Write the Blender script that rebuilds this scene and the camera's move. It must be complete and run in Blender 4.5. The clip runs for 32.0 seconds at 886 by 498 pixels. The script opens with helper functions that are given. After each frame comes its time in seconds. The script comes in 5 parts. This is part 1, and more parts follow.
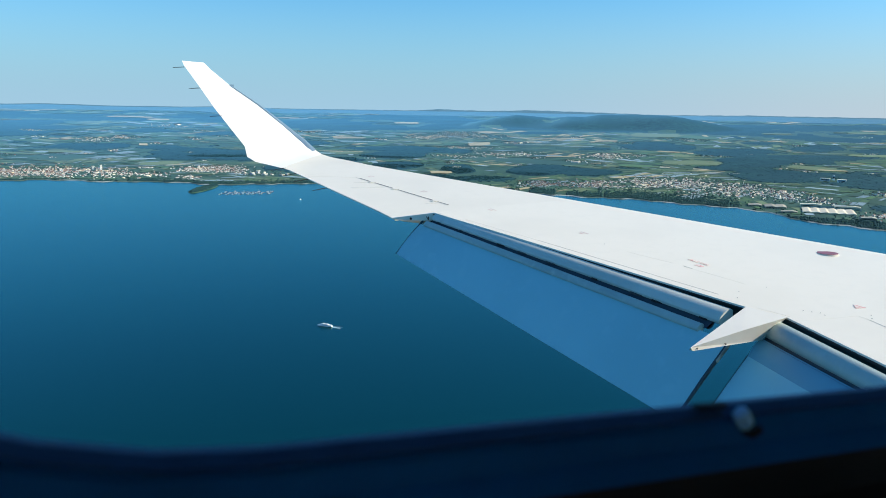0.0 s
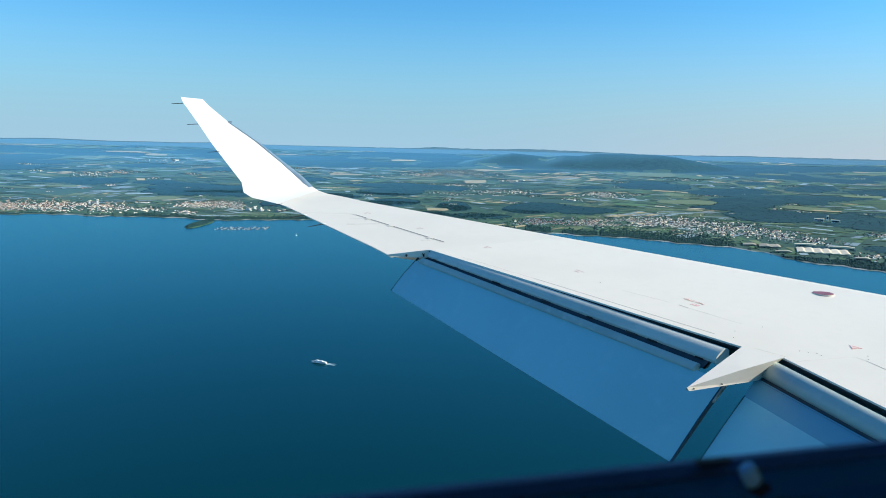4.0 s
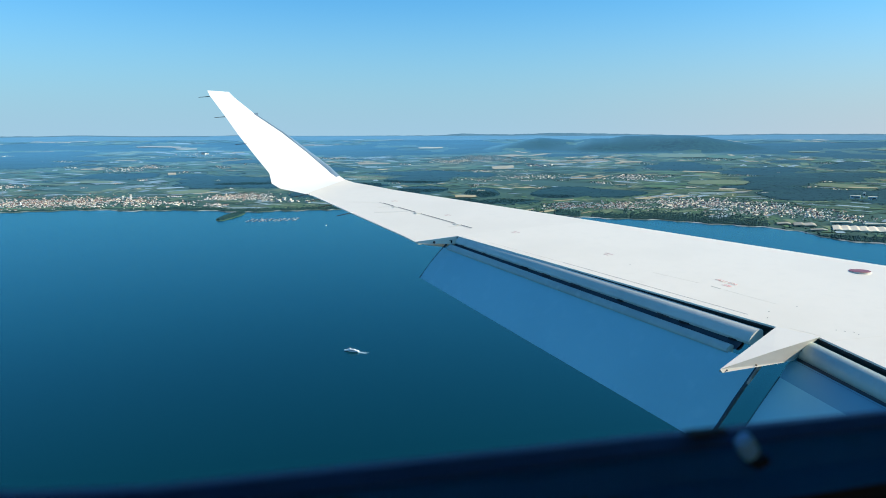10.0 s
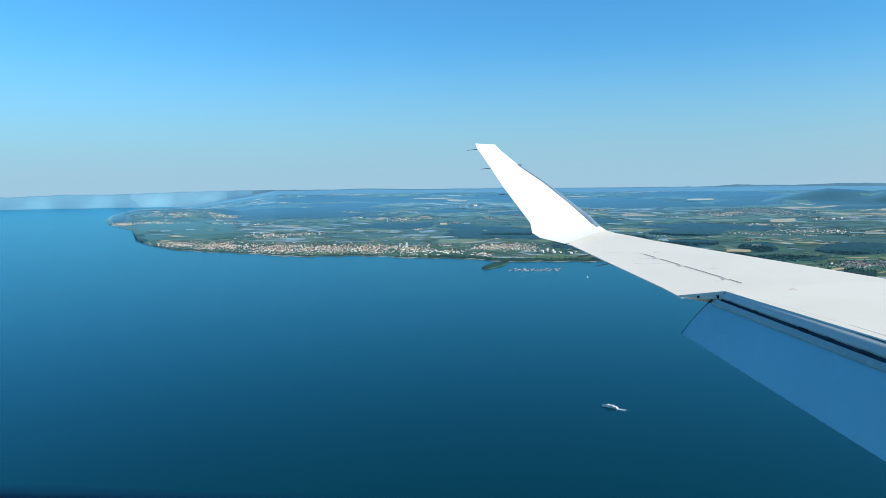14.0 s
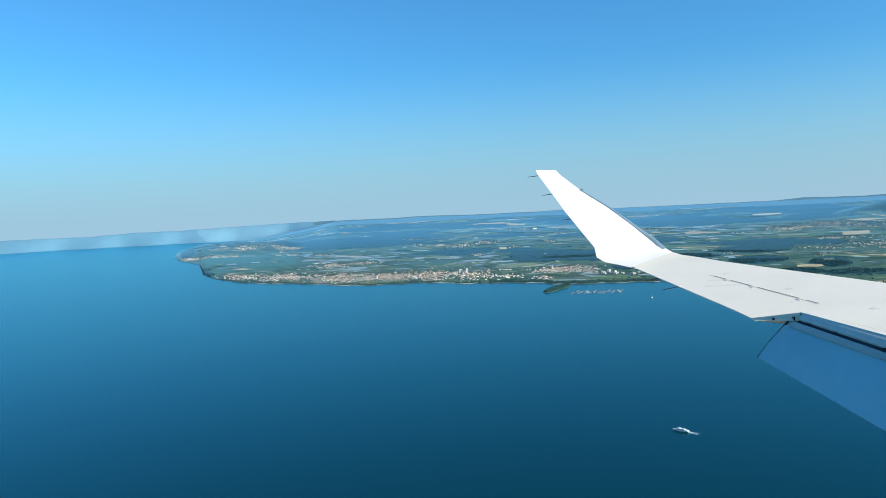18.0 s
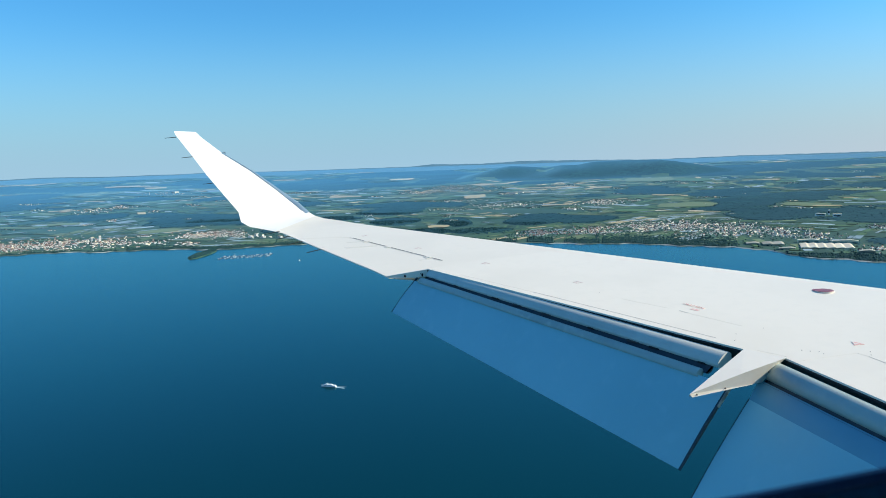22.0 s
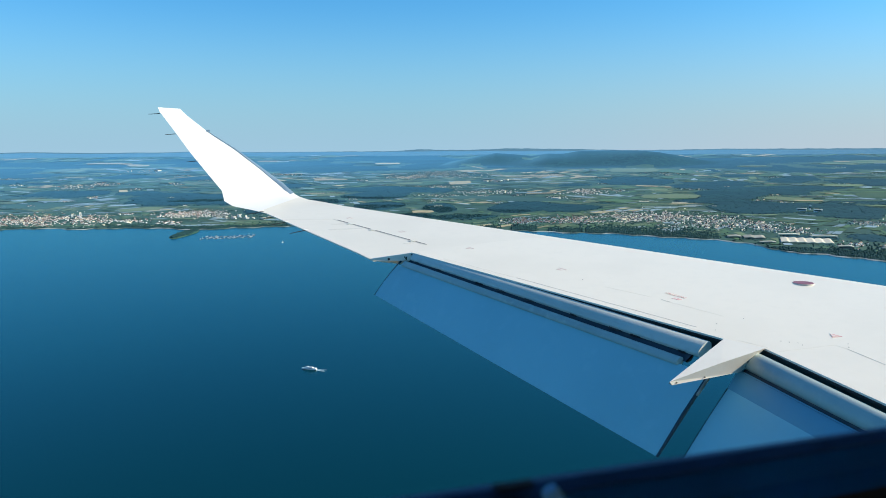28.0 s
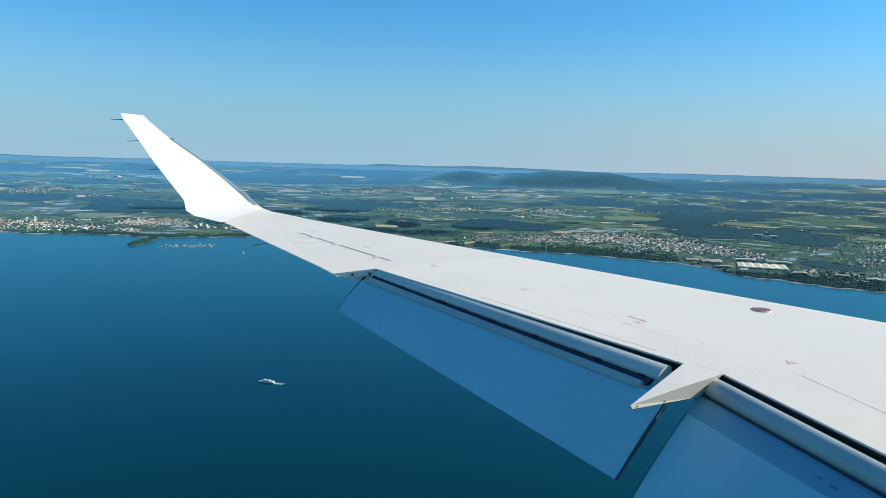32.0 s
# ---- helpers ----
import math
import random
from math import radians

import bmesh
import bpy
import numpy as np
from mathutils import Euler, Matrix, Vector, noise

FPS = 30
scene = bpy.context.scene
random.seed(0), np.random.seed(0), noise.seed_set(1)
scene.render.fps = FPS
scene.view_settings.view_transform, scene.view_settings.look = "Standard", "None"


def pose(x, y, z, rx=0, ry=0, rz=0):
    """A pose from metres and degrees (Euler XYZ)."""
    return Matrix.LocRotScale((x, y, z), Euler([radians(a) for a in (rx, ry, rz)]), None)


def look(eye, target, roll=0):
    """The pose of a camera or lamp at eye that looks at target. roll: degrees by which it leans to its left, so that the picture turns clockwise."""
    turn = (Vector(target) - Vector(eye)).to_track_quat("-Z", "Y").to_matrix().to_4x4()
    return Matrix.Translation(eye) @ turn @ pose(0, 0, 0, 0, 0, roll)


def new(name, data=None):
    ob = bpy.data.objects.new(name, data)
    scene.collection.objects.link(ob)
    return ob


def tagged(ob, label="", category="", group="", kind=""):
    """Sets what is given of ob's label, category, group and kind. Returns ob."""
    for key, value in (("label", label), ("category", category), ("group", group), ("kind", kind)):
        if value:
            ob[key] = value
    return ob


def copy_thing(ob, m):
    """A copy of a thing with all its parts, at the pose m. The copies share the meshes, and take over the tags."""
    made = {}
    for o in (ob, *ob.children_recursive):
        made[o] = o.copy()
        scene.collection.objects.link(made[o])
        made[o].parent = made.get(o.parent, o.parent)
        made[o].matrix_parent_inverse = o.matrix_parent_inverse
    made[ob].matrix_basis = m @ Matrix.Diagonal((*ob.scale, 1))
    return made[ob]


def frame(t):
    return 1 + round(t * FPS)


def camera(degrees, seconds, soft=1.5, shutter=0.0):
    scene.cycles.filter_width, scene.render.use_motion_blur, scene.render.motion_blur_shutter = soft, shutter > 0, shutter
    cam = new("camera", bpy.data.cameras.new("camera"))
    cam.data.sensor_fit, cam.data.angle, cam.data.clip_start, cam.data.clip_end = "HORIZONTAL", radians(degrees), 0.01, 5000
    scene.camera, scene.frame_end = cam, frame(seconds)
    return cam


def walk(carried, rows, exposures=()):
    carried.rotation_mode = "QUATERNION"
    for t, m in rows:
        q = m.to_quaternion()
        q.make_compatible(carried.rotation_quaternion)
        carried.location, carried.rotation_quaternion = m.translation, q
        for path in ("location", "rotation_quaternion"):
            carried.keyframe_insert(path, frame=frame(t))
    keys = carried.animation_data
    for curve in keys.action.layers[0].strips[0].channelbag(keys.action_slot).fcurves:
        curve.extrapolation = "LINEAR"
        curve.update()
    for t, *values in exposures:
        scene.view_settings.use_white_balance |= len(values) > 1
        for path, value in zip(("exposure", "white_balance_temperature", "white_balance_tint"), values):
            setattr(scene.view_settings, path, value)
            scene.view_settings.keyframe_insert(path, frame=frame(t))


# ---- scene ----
cam = camera(60.0, 32.0, soft=0.9)
# x runs forward along the aircraft, y outboard over the wing, z up
# seconds, x, y, z, pitch + 90, roll, heading
PATH = [
    (0, -0.018, -0.011, 0.007, 79.71, -0.98, -26.46),
    (0.5, -0.018, -0.009, 0.007, 81.00, -1.20, -26.65),
    (1, -0.018, -0.008, 0.008, 81.96, -1.33, -26.67),
    (1.5, -0.017, -0.005, 0.009, 82.22, -1.25, -26.60),
    (2, -0.013, -0.002, 0.008, 82.47, -0.98, -26.36),
    (2.5, -0.012, -0.002, 0.007, 82.99, -0.91, -26.62),
    (3, -0.013, -0.002, 0.006, 82.42, -1.24, -26.43),
    (3.5, -0.012, -0.002, 0.006, 82.32, -1.30, -26.20),
    (4, -0.011, -0.002, 0.006, 82.48, -1.47, -26.71),
    (4.5, -0.008, -0.002, 0.004, 82.64, -1.29, -26.92),
    (6.5, -0.003, 0.004, 0.001, 83.12, -0.88, -26.65),
    (7, -0.002, 0.001, -0.002, 82.75, -0.76, -26.62),
    (7.5, -0.000, 0.003, -0.002, 83.35, -0.73, -25.38),
    (8, 0.000, 0.004, 0.001, 82.37, -0.72, -25.29),
    (8.5, -0.000, 0.004, -0.001, 82.42, -0.41, -25.00),
    (9, 0.003, 0.003, -0.001, 81.70, -0.32, -25.00),
    (9.5, 0.005, 0.002, -0.003, 82.78, 0.08, -24.56),
    (10, 0.006, 0.002, -0.001, 81.48, 0.14, -24.73),
    (10.5, 0.005, 0.002, -0.003, 82.03, 0.62, -24.40),
    (11, 0.008, 0.003, -0.005, 81.24, 0.68, -24.92),
    (11.5, 0.008, 0.006, -0.005, 83.91, 0.66, -24.54),
    (12, 0.051, 0.028, -0.021, 84.20, 1.26, -21.91),
    (12.5, 0.096, 0.054, -0.040, 84.17, 0.11, -17.01),
    (13, 0.074, 0.046, -0.0215, 84.72, 1.70, -11.40),
    (13.5, 0.065, 0.045, -0.030, 86.34, 0.58, -6.81),
    (14, 0.059, 0.043, -0.025, 85.41, 0.50, -5.31),
    (14.5, 0.054, 0.042, -0.022, 86.47, -0.07, -3.63),
    (16.5, 0.004, 0.025, -0.003, 85.95, 1.94, -2.97),
    (17, 0.003, 0.020, -0.002, 86.41, 3.69, 0.01),
    (17.5, 0.004, 0.014, 0.011, 86.74, 2.38, 0.49),
    (18, 0.006, 0.004, 0.021, 87.43, 2.66, -0.97),
    (18.5, 0.010, -0.008, 0.026, 85.95, 0.85, -7.21),
    (19, 0.014, -0.019, 0.024, 84.94, 1.30, -15.28),
    (19.5, 0.018, -0.029, 0.024, 84.67, 1.13, -19.94),
    (20, 0.022, -0.038, 0.025, 84.95, 1.10, -23.24),
    (20.5, 0.026, -0.040, 0.027, 83.89, 1.49, -25.76),
    (21, 0.029, -0.040, 0.0305, 83.37, 2.10, -26.81),
    (21.5, 0.031, -0.035, 0.0295, 83.71, 1.47, -26.96),
    (22, 0.032, -0.030, 0.0265, 83.71, 1.83, -26.88),
    (22.5, 0.032, -0.027, 0.0225, 83.10, 2.60, -25.41),
    (23, 0.033, -0.026, 0.019, 82.39, 2.55, -25.24),
    (23.5, 0.032, -0.026, 0.014, 82.38, 2.27, -26.08),
    (24, 0.032, -0.027, 0.014, 82.13, 0.56, -27.60),
    (24.5, 0.035, -0.028, 0.015, 78.42, 0.45, -26.65),
    (25, 0.040, -0.030, 0.007, 80.78, 0.54, -26.93),
    (25.5, 0.038, -0.030, 0.003, 80.31, -1.07, -27.25),
    (27.5, 0.033, -0.017, 0.010, 82.21, 0.65, -27.79),
    (28, 0.031, -0.016, 0.010, 82.62, 0.30, -27.93),
    (28.5, 0.032, -0.015, 0.014, 82.33, -0.09, -28.30),
    (29, 0.031, -0.016, 0.010, 81.99, -0.11, -28.16),
    (29.5, 0.033, -0.018, 0.001, 82.54, -0.76, -29.26),
    (30, 0.031, -0.004, 0.0112, 83.09, -0.20, -29.13),
    (30.5, 0.031, -0.007, 0.0185, 83.48, -0.50, -29.38),
    (31, 0.030, -0.005, 0.020, 83.74, -0.34, -30.27),
    (31.5, 0.029, 0.001, 0.021, 84.59, -1.32, -29.09),
    (32, 0.027, 0.010, 0.022, 83.83, -1.66, -30.48),
]
EXPOSURES = [(0, 0.36), (8, 0.36), (12, 0.35), (14, 0.31), (18, 0.29), (23, 0.33), (24.2, 0.33), (24.8, 0.5), (25.5, 0.5), (27.5, 0.34), (29, 0.28), (32, 0.21)]
walk(cam, [(t, pose(*p)) for t, *p in PATH], EXPOSURES)
# the near window rim is out of focus
cam.data.dof.use_dof, cam.data.dof.focus_distance, cam.data.dof.aperture_fstop = True, 9.0, 17.0

# ---- sky and sun ----
SUN_AZ, SUN_EL = radians(-28), radians(29)
SUN = Vector((math.cos(SUN_EL) * math.cos(SUN_AZ), math.cos(SUN_EL) * math.sin(SUN_AZ), math.sin(SUN_EL)))
world = bpy.data.worlds.new("sky")
scene.world = world
world.use_nodes = True
wn = world.node_tree.nodes
sky = wn.new("ShaderNodeTexSky")
sky.sky_type, sky.sun_disc = "NISHITA", False
sky.sun_elevation, sky.sun_rotation = SUN_EL, math.atan2(SUN.x, SUN.y)
sky.altitude, sky.air_density, sky.dust_density, sky.ozone_density = 0, 1.0, 1.2, 1.0
tone = wn.new("ShaderNodeMix")
tone.data_type, tone.blend_type = "RGBA", "MULTIPLY"
tone.inputs["Factor"].default_value = 1.0
tone.inputs["B"].default_value = (0.28, 0.80, 1.20, 1)
world.node_tree.links.new(sky.outputs[0], tone.inputs["A"])
# pale summer haze that thickens towards the horizon all round
where = wn.new("ShaderNodeTexCoord")
split = wn.new("ShaderNodeSeparateXYZ")
fall = wn.new("ShaderNodeMapRange")
fall.interpolation_type = "SMOOTHSTEP"
fall.inputs["From Min"].default_value, fall.inputs["From Max"].default_value = -0.03, 0.20
fall.inputs["To Min"].default_value, fall.inputs["To Max"].default_value = 0.95, 0.0
haze = wn.new("ShaderNodeMix")
haze.data_type = "RGBA"
# the haze is whiter on the sun's side
side = wn.new("ShaderNodeVectorMath")
side.operation, side.inputs[1].default_value = "DOT_PRODUCT", (math.cos(SUN_AZ), math.sin(SUN_AZ), 0)
warm = wn.new("ShaderNodeMapRange")
warm.interpolation_type = "SMOOTHSTEP"
warm.inputs["From Min"].default_value, warm.inputs["From Max"].default_value = -0.1, 0.75
veil = wn.new("ShaderNodeMix")
veil.data_type = "RGBA"
veil.inputs["A"].default_value, veil.inputs["B"].default_value = (2.45, 3.9, 5.0, 1), (3.7, 4.1, 4.55, 1)
for a, b in ((where.outputs["Generated"], side.inputs[0]), (side.outputs["Value"], warm.inputs["Value"]), (warm.outputs["Result"], veil.inputs["Factor"]), (veil.outputs["Result"], haze.inputs["B"])):
    world.node_tree.links.new(a, b)
for a, b in ((where.outputs["Generated"], split.inputs[0]), (split.outputs["Z"], fall.inputs["Value"]), (fall.outputs["Result"], haze.inputs["Factor"]), (tone.outputs["Result"], haze.inputs["A"]), (haze.outputs["Result"], wn["Background"].inputs["Color"])):
    world.node_tree.links.new(a, b)
wn["Background"].inputs["Strength"].default_value = 0.125

sun = new("sun", bpy.data.lights.new("sun", "SUN"))
sun.data.energy, sun.data.angle, sun.data.color = 5.0, radians(0.53), (1.0, 0.875, 0.67)
sun.matrix_world = look(SUN * 50, (0, 0, 0))


# ---- materials ----
def material(name, color, rough=0.5, metal=0.0, vary=(), scale=4.0, detail=4.0, bump=0.0, bump_scale=20.0, random=0.0, spec=0.5, coat=0.0, island=0.0, sheen=None):
    """Noise at two scales mixes color with the colours in vary; random and island shift the lightness from piece to
    piece;
    sheen: blue distance haze put into the sheen, (near, far), from the near shore to the far end of the lake."""
    m = bpy.data.materials.new(name)
    m.use_nodes = True
    n, l = m.node_tree.nodes, m.node_tree.links
    b = n["Principled BSDF"]
    b.inputs["Roughness"].default_value = rough
    b.inputs["Metallic"].default_value = metal
    b.inputs["Specular IOR Level"].default_value = spec
    b.inputs["Coat Weight"].default_value = coat
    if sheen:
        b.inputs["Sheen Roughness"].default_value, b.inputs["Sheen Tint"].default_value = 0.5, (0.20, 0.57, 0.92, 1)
        geo, reach, haze_gain = n.new("ShaderNodeNewGeometry"), n.new("ShaderNodeVectorMath"), n.new("ShaderNodeMapRange")
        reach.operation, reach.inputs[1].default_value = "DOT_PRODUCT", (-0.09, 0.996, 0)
        haze_gain.inputs["From Min"].default_value, haze_gain.inputs["From Max"].default_value = 900, 3300
        haze_gain.inputs["To Min"].default_value, haze_gain.inputs["To Max"].default_value = sheen
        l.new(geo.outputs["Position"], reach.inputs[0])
        l.new(reach.outputs["Value"], haze_gain.inputs["Value"])
        l.new(haze_gain.outputs["Result"], b.inputs["Sheen Weight"])
    co = n.new("ShaderNodeTexCoord")
    out = None
    base = n.new("ShaderNodeRGB")
    base.outputs[0].default_value = (*color, 1)
    out = base.outputs[0]
    for i, (c, lo, hi) in enumerate(vary):
        t = n.new("ShaderNodeTexNoise")
        t.inputs["Scale"].default_value = scale * (1, 7.3, 0.19)[i]
        t.inputs["Detail"].default_value = detail
        r = n.new("ShaderNodeMapRange")
        r.inputs["From Min"].default_value, r.inputs["From Max"].default_value = lo, hi
        x = n.new("ShaderNodeMix")
        x.data_type = "RGBA"
        x.inputs["B"].default_value = (*c, 1)
        l.new(co.outputs["Object"], t.inputs["Vector"])
        l.new(t.outputs["Fac"], r.inputs["Value"])
        l.new(r.outputs["Result"], x.inputs["Factor"])
        l.new(out, x.inputs["A"])
        out = x.outputs["Result"]
    for amount, node, socket in ((random, "ShaderNodeObjectInfo", "Random"), (island, "ShaderNodeNewGeometry", "Random Per Island")):
        if amount:
            g = n.new(node)
            r = n.new("ShaderNodeMapRange")
            r.inputs["To Min"].default_value, r.inputs["To Max"].default_value = 1 - amount, 1 + amount
            h = n.new("ShaderNodeHueSaturation")
            l.new(g.outputs[socket], r.inputs["Value"])
            l.new(r.outputs["Result"], h.inputs["Value"])
            l.new(out, h.inputs["Color"])
            out = h.outputs["Color"]
    l.new(out, b.inputs["Base Color"])
    if bump:
        t = n.new("ShaderNodeTexNoise")
        t.inputs["Scale"].default_value, t.inputs["Detail"].default_value = bump_scale, 5
        u = n.new("ShaderNodeBump")
        u.inputs["Strength"].default_value, u.inputs["Distance"].default_value = bump, 0.02
        l.new(co.outputs["Object"], t.inputs["Vector"])
        l.new(t.outputs["Fac"], u.inputs["Height"])
        l.new(u.outputs["Normal"], b.inputs["Normal"])
    return m


wing_paint = material("wing_paint", (0.83, 0.77, 0.65), 0.40, vary=(((0.78, 0.725, 0.61), 0.45, 0.75), ((0.80, 0.745, 0.63), 0.5, 0.8)), scale=1.3, bump=0.02, bump_scale=3)
# lighter than the wing: the winglet's sunlit brightness is put into the colour
winglet_lit_white = material("winglet_lit_white", (0.90, 0.87, 0.81), 0.33, vary=(((0.87, 0.84, 0.78), 0.5, 0.8),), scale=1.5)
# the blue of skylit shade is put into the flaps' own colour
flap_shade_blue = material("flap_shade_blue", (0.31, 0.60, 0.645), 0.5, vary=(((0.28, 0.555, 0.60), 0.4, 0.75), ((0.34, 0.62, 0.66), 0.55, 0.8)), scale=1.1, bump=0.01, bump_scale=4)
vane_metal = material("vane_metal", (0.60, 0.62, 0.56), 0.4, 0.0, vary=(((0.50, 0.53, 0.48), 0.45, 0.7), ((0.54, 0.57, 0.52), 0.5, 0.7)), scale=2.0)
nose_metal = material("nose_metal", (0.40, 0.48, 0.45), 0.42, 0.0, vary=(((0.34, 0.42, 0.40), 0.45, 0.7), ((0.44, 0.51, 0.47), 0.5, 0.7)), scale=2.0)
fairing_paint = material("fairing_paint", (0.74, 0.70, 0.615), 0.45, vary=(((0.67, 0.63, 0.56), 0.5, 0.8),), scale=3, bump=0.02, bump_scale=3)
slot_grey = material("slot_grey", (0.17, 0.16, 0.145), 0.6, vary=(((0.30, 0.28, 0.25), 0.5, 0.7),), scale=9)
soot = material("soot", (0.72, 0.675, 0.58), 0.5, vary=(((0.78, 0.73, 0.62), 0.45, 0.6),), scale=20)
tan_edge = material("tan_edge", (0.45, 0.36, 0.28), 0.6, vary=(((0.2, 0.15, 0.11), 0.45, 0.65),), scale=12)
# band of shade along the inboard flap's front, put into the colour
flap_band_shade = material("flap_band_shade", (0.16, 0.38, 0.48), 0.5, vary=(((0.13, 0.33, 0.43), 0.4, 0.75),), scale=2.0)
seam_blue = material("seam_blue", (0.10, 0.22, 0.30), 0.6, vary=(((0.07, 0.16, 0.22), 0.4, 0.7),), scale=30)
edge_metal = material("edge_metal", (0.20, 0.29, 0.37), 0.45, 0.1, vary=(((0.16, 0.24, 0.31), 0.4, 0.7),), scale=5)
# the shade inside cove and slot is put into this colour
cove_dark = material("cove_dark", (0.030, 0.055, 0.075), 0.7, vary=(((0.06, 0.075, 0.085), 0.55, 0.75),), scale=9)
seal_dark = material("seal_dark", (0.05, 0.05, 0.05), 0.65, vary=(((0.16, 0.15, 0.13), 0.55, 0.8),), scale=14)
seam_grey = material("seam_grey", (0.66, 0.62, 0.54), 0.6, vary=(((0.54, 0.51, 0.46), 0.5, 0.75),), scale=9)
seam_faint = material("seam_faint", (0.80, 0.745, 0.63), 0.55, vary=(((0.72, 0.675, 0.575), 0.5, 0.75),), scale=9)
stencil_red = material("stencil_red", (0.76, 0.38, 0.34), 0.5, vary=(((0.81, 0.69, 0.60), 0.42, 0.6),), scale=60)
stencil_faint = material("stencil_faint", (0.74, 0.55, 0.49), 0.5, vary=(((0.74, 0.66, 0.57), 0.42, 0.6),), scale=70)
disc_red = material("disc_red", (0.30, 0.06, 0.06), 0.4, vary=(((0.20, 0.05, 0.05), 0.4, 0.7),), scale=25)
seal_navy = material("seal_navy", (0.005, 0.06, 0.16), 0.7, vary=(((0.004, 0.045, 0.12), 0.4, 0.7),), scale=60)
rubber_black = material("rubber_black", (0.012, 0.012, 0.014), 0.8, vary=(((0.02, 0.02, 0.022), 0.4, 0.7),), scale=30)
gasket_grey = material("gasket_grey", (0.003, 0.138, 0.40), 0.6, vary=(((0.003, 0.105, 0.31), 0.4, 0.7),), scale=20, spec=0.15)
panel_grey = material("panel_grey", (0.42, 0.44, 0.47), 0.6, vary=(((0.38, 0.4, 0.43), 0.4, 0.7),), scale=20, bump=0.05, bump_scale=300)
clip_plastic = material("clip_plastic", (0.35, 0.72, 1.0), 0.3, vary=(((0.3, 0.66, 0.92), 0.4, 0.7),), scale=200)
cabin_dark = material("cabin_dark", (0.10, 0.10, 0.11), 0.8, vary=(((0.08, 0.08, 0.085), 0.4, 0.7),), scale=4)
fuselage_paint = material("fuselage_paint", (0.78, 0.78, 0.77), 0.35, vary=(((0.72, 0.72, 0.71), 0.45, 0.75),), scale=1.5)

H = 100.0
# haze over land and woods, put into the sheen: near weight, far weight
HAZY, HAZY_WOODS = (0.05, 0.50), (0.03, 0.46)
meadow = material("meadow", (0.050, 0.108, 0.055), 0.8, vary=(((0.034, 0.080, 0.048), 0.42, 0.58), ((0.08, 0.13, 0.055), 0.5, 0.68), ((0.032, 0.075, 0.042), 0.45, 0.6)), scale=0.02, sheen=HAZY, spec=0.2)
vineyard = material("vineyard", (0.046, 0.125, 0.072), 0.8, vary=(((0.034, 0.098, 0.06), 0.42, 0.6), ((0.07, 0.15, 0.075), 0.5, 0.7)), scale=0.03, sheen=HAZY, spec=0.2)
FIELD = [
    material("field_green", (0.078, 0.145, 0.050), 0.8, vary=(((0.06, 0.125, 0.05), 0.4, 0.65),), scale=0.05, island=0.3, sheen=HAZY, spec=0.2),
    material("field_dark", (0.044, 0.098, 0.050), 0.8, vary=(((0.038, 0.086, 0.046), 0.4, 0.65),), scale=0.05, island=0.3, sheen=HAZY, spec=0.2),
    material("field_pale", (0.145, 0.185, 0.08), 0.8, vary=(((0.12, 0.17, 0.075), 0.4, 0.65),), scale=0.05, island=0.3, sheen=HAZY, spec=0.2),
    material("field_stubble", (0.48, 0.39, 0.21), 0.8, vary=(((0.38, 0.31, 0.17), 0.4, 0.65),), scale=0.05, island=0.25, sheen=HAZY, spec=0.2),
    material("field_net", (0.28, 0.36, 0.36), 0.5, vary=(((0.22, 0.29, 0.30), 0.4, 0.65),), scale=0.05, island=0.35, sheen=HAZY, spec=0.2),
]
# foliage and woodland carry some haze blue in their base colours
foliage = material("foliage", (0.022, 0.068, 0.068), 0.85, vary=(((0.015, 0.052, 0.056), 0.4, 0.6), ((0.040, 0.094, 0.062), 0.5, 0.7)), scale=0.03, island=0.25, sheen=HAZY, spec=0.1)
woodland = material("woodland", (0.012, 0.052, 0.060), 0.9, vary=(((0.006, 0.034, 0.044), 0.42, 0.56), ((0.030, 0.080, 0.060), 0.52, 0.68), ((0.010, 0.043, 0.052), 0.44, 0.6)), scale=0.05, island=0.35, sheen=HAZY_WOODS, spec=0.1)
# distance haze is put into the base colour of the far ground
hazed_country = material("hazed_country", (0.085, 0.175, 0.215), 0.9, vary=(((0.065, 0.15, 0.195), 0.42, 0.56), ((0.12, 0.20, 0.22), 0.54, 0.66)), scale=0.012, sheen=HAZY_WOODS, spec=0.1)
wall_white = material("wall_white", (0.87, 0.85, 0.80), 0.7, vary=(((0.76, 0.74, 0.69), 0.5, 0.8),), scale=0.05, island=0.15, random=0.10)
# paler with distance: haze is put into these three base colours too
hazed_hills = material("hazed_hills", (0.135, 0.31, 0.44), 0.9, vary=(((0.125, 0.295, 0.42), 0.42, 0.56),), scale=0.006, spec=0.1)
hazed_ridge = material("hazed_ridge", (0.105, 0.225, 0.295), 0.9, vary=(((0.09, 0.205, 0.275), 0.42, 0.56), ((0.125, 0.24, 0.30), 0.54, 0.66)), scale=0.010, spec=0.1)
hazed_inlet = material("hazed_inlet", (0.165, 0.35, 0.475), 0.9, vary=(((0.155, 0.335, 0.46), 0.42, 0.56),), scale=0.004, spec=0.1)
roof_red = material("roof_red", (0.25, 0.15, 0.12), 0.7, vary=(((0.20, 0.11, 0.085), 0.4, 0.7),), scale=0.05, island=0.45, random=0.3)
roof_brown = material("roof_brown", (0.13, 0.095, 0.085), 0.7, vary=(((0.09, 0.07, 0.065), 0.4, 0.7),), scale=0.05, island=0.45, random=0.3)
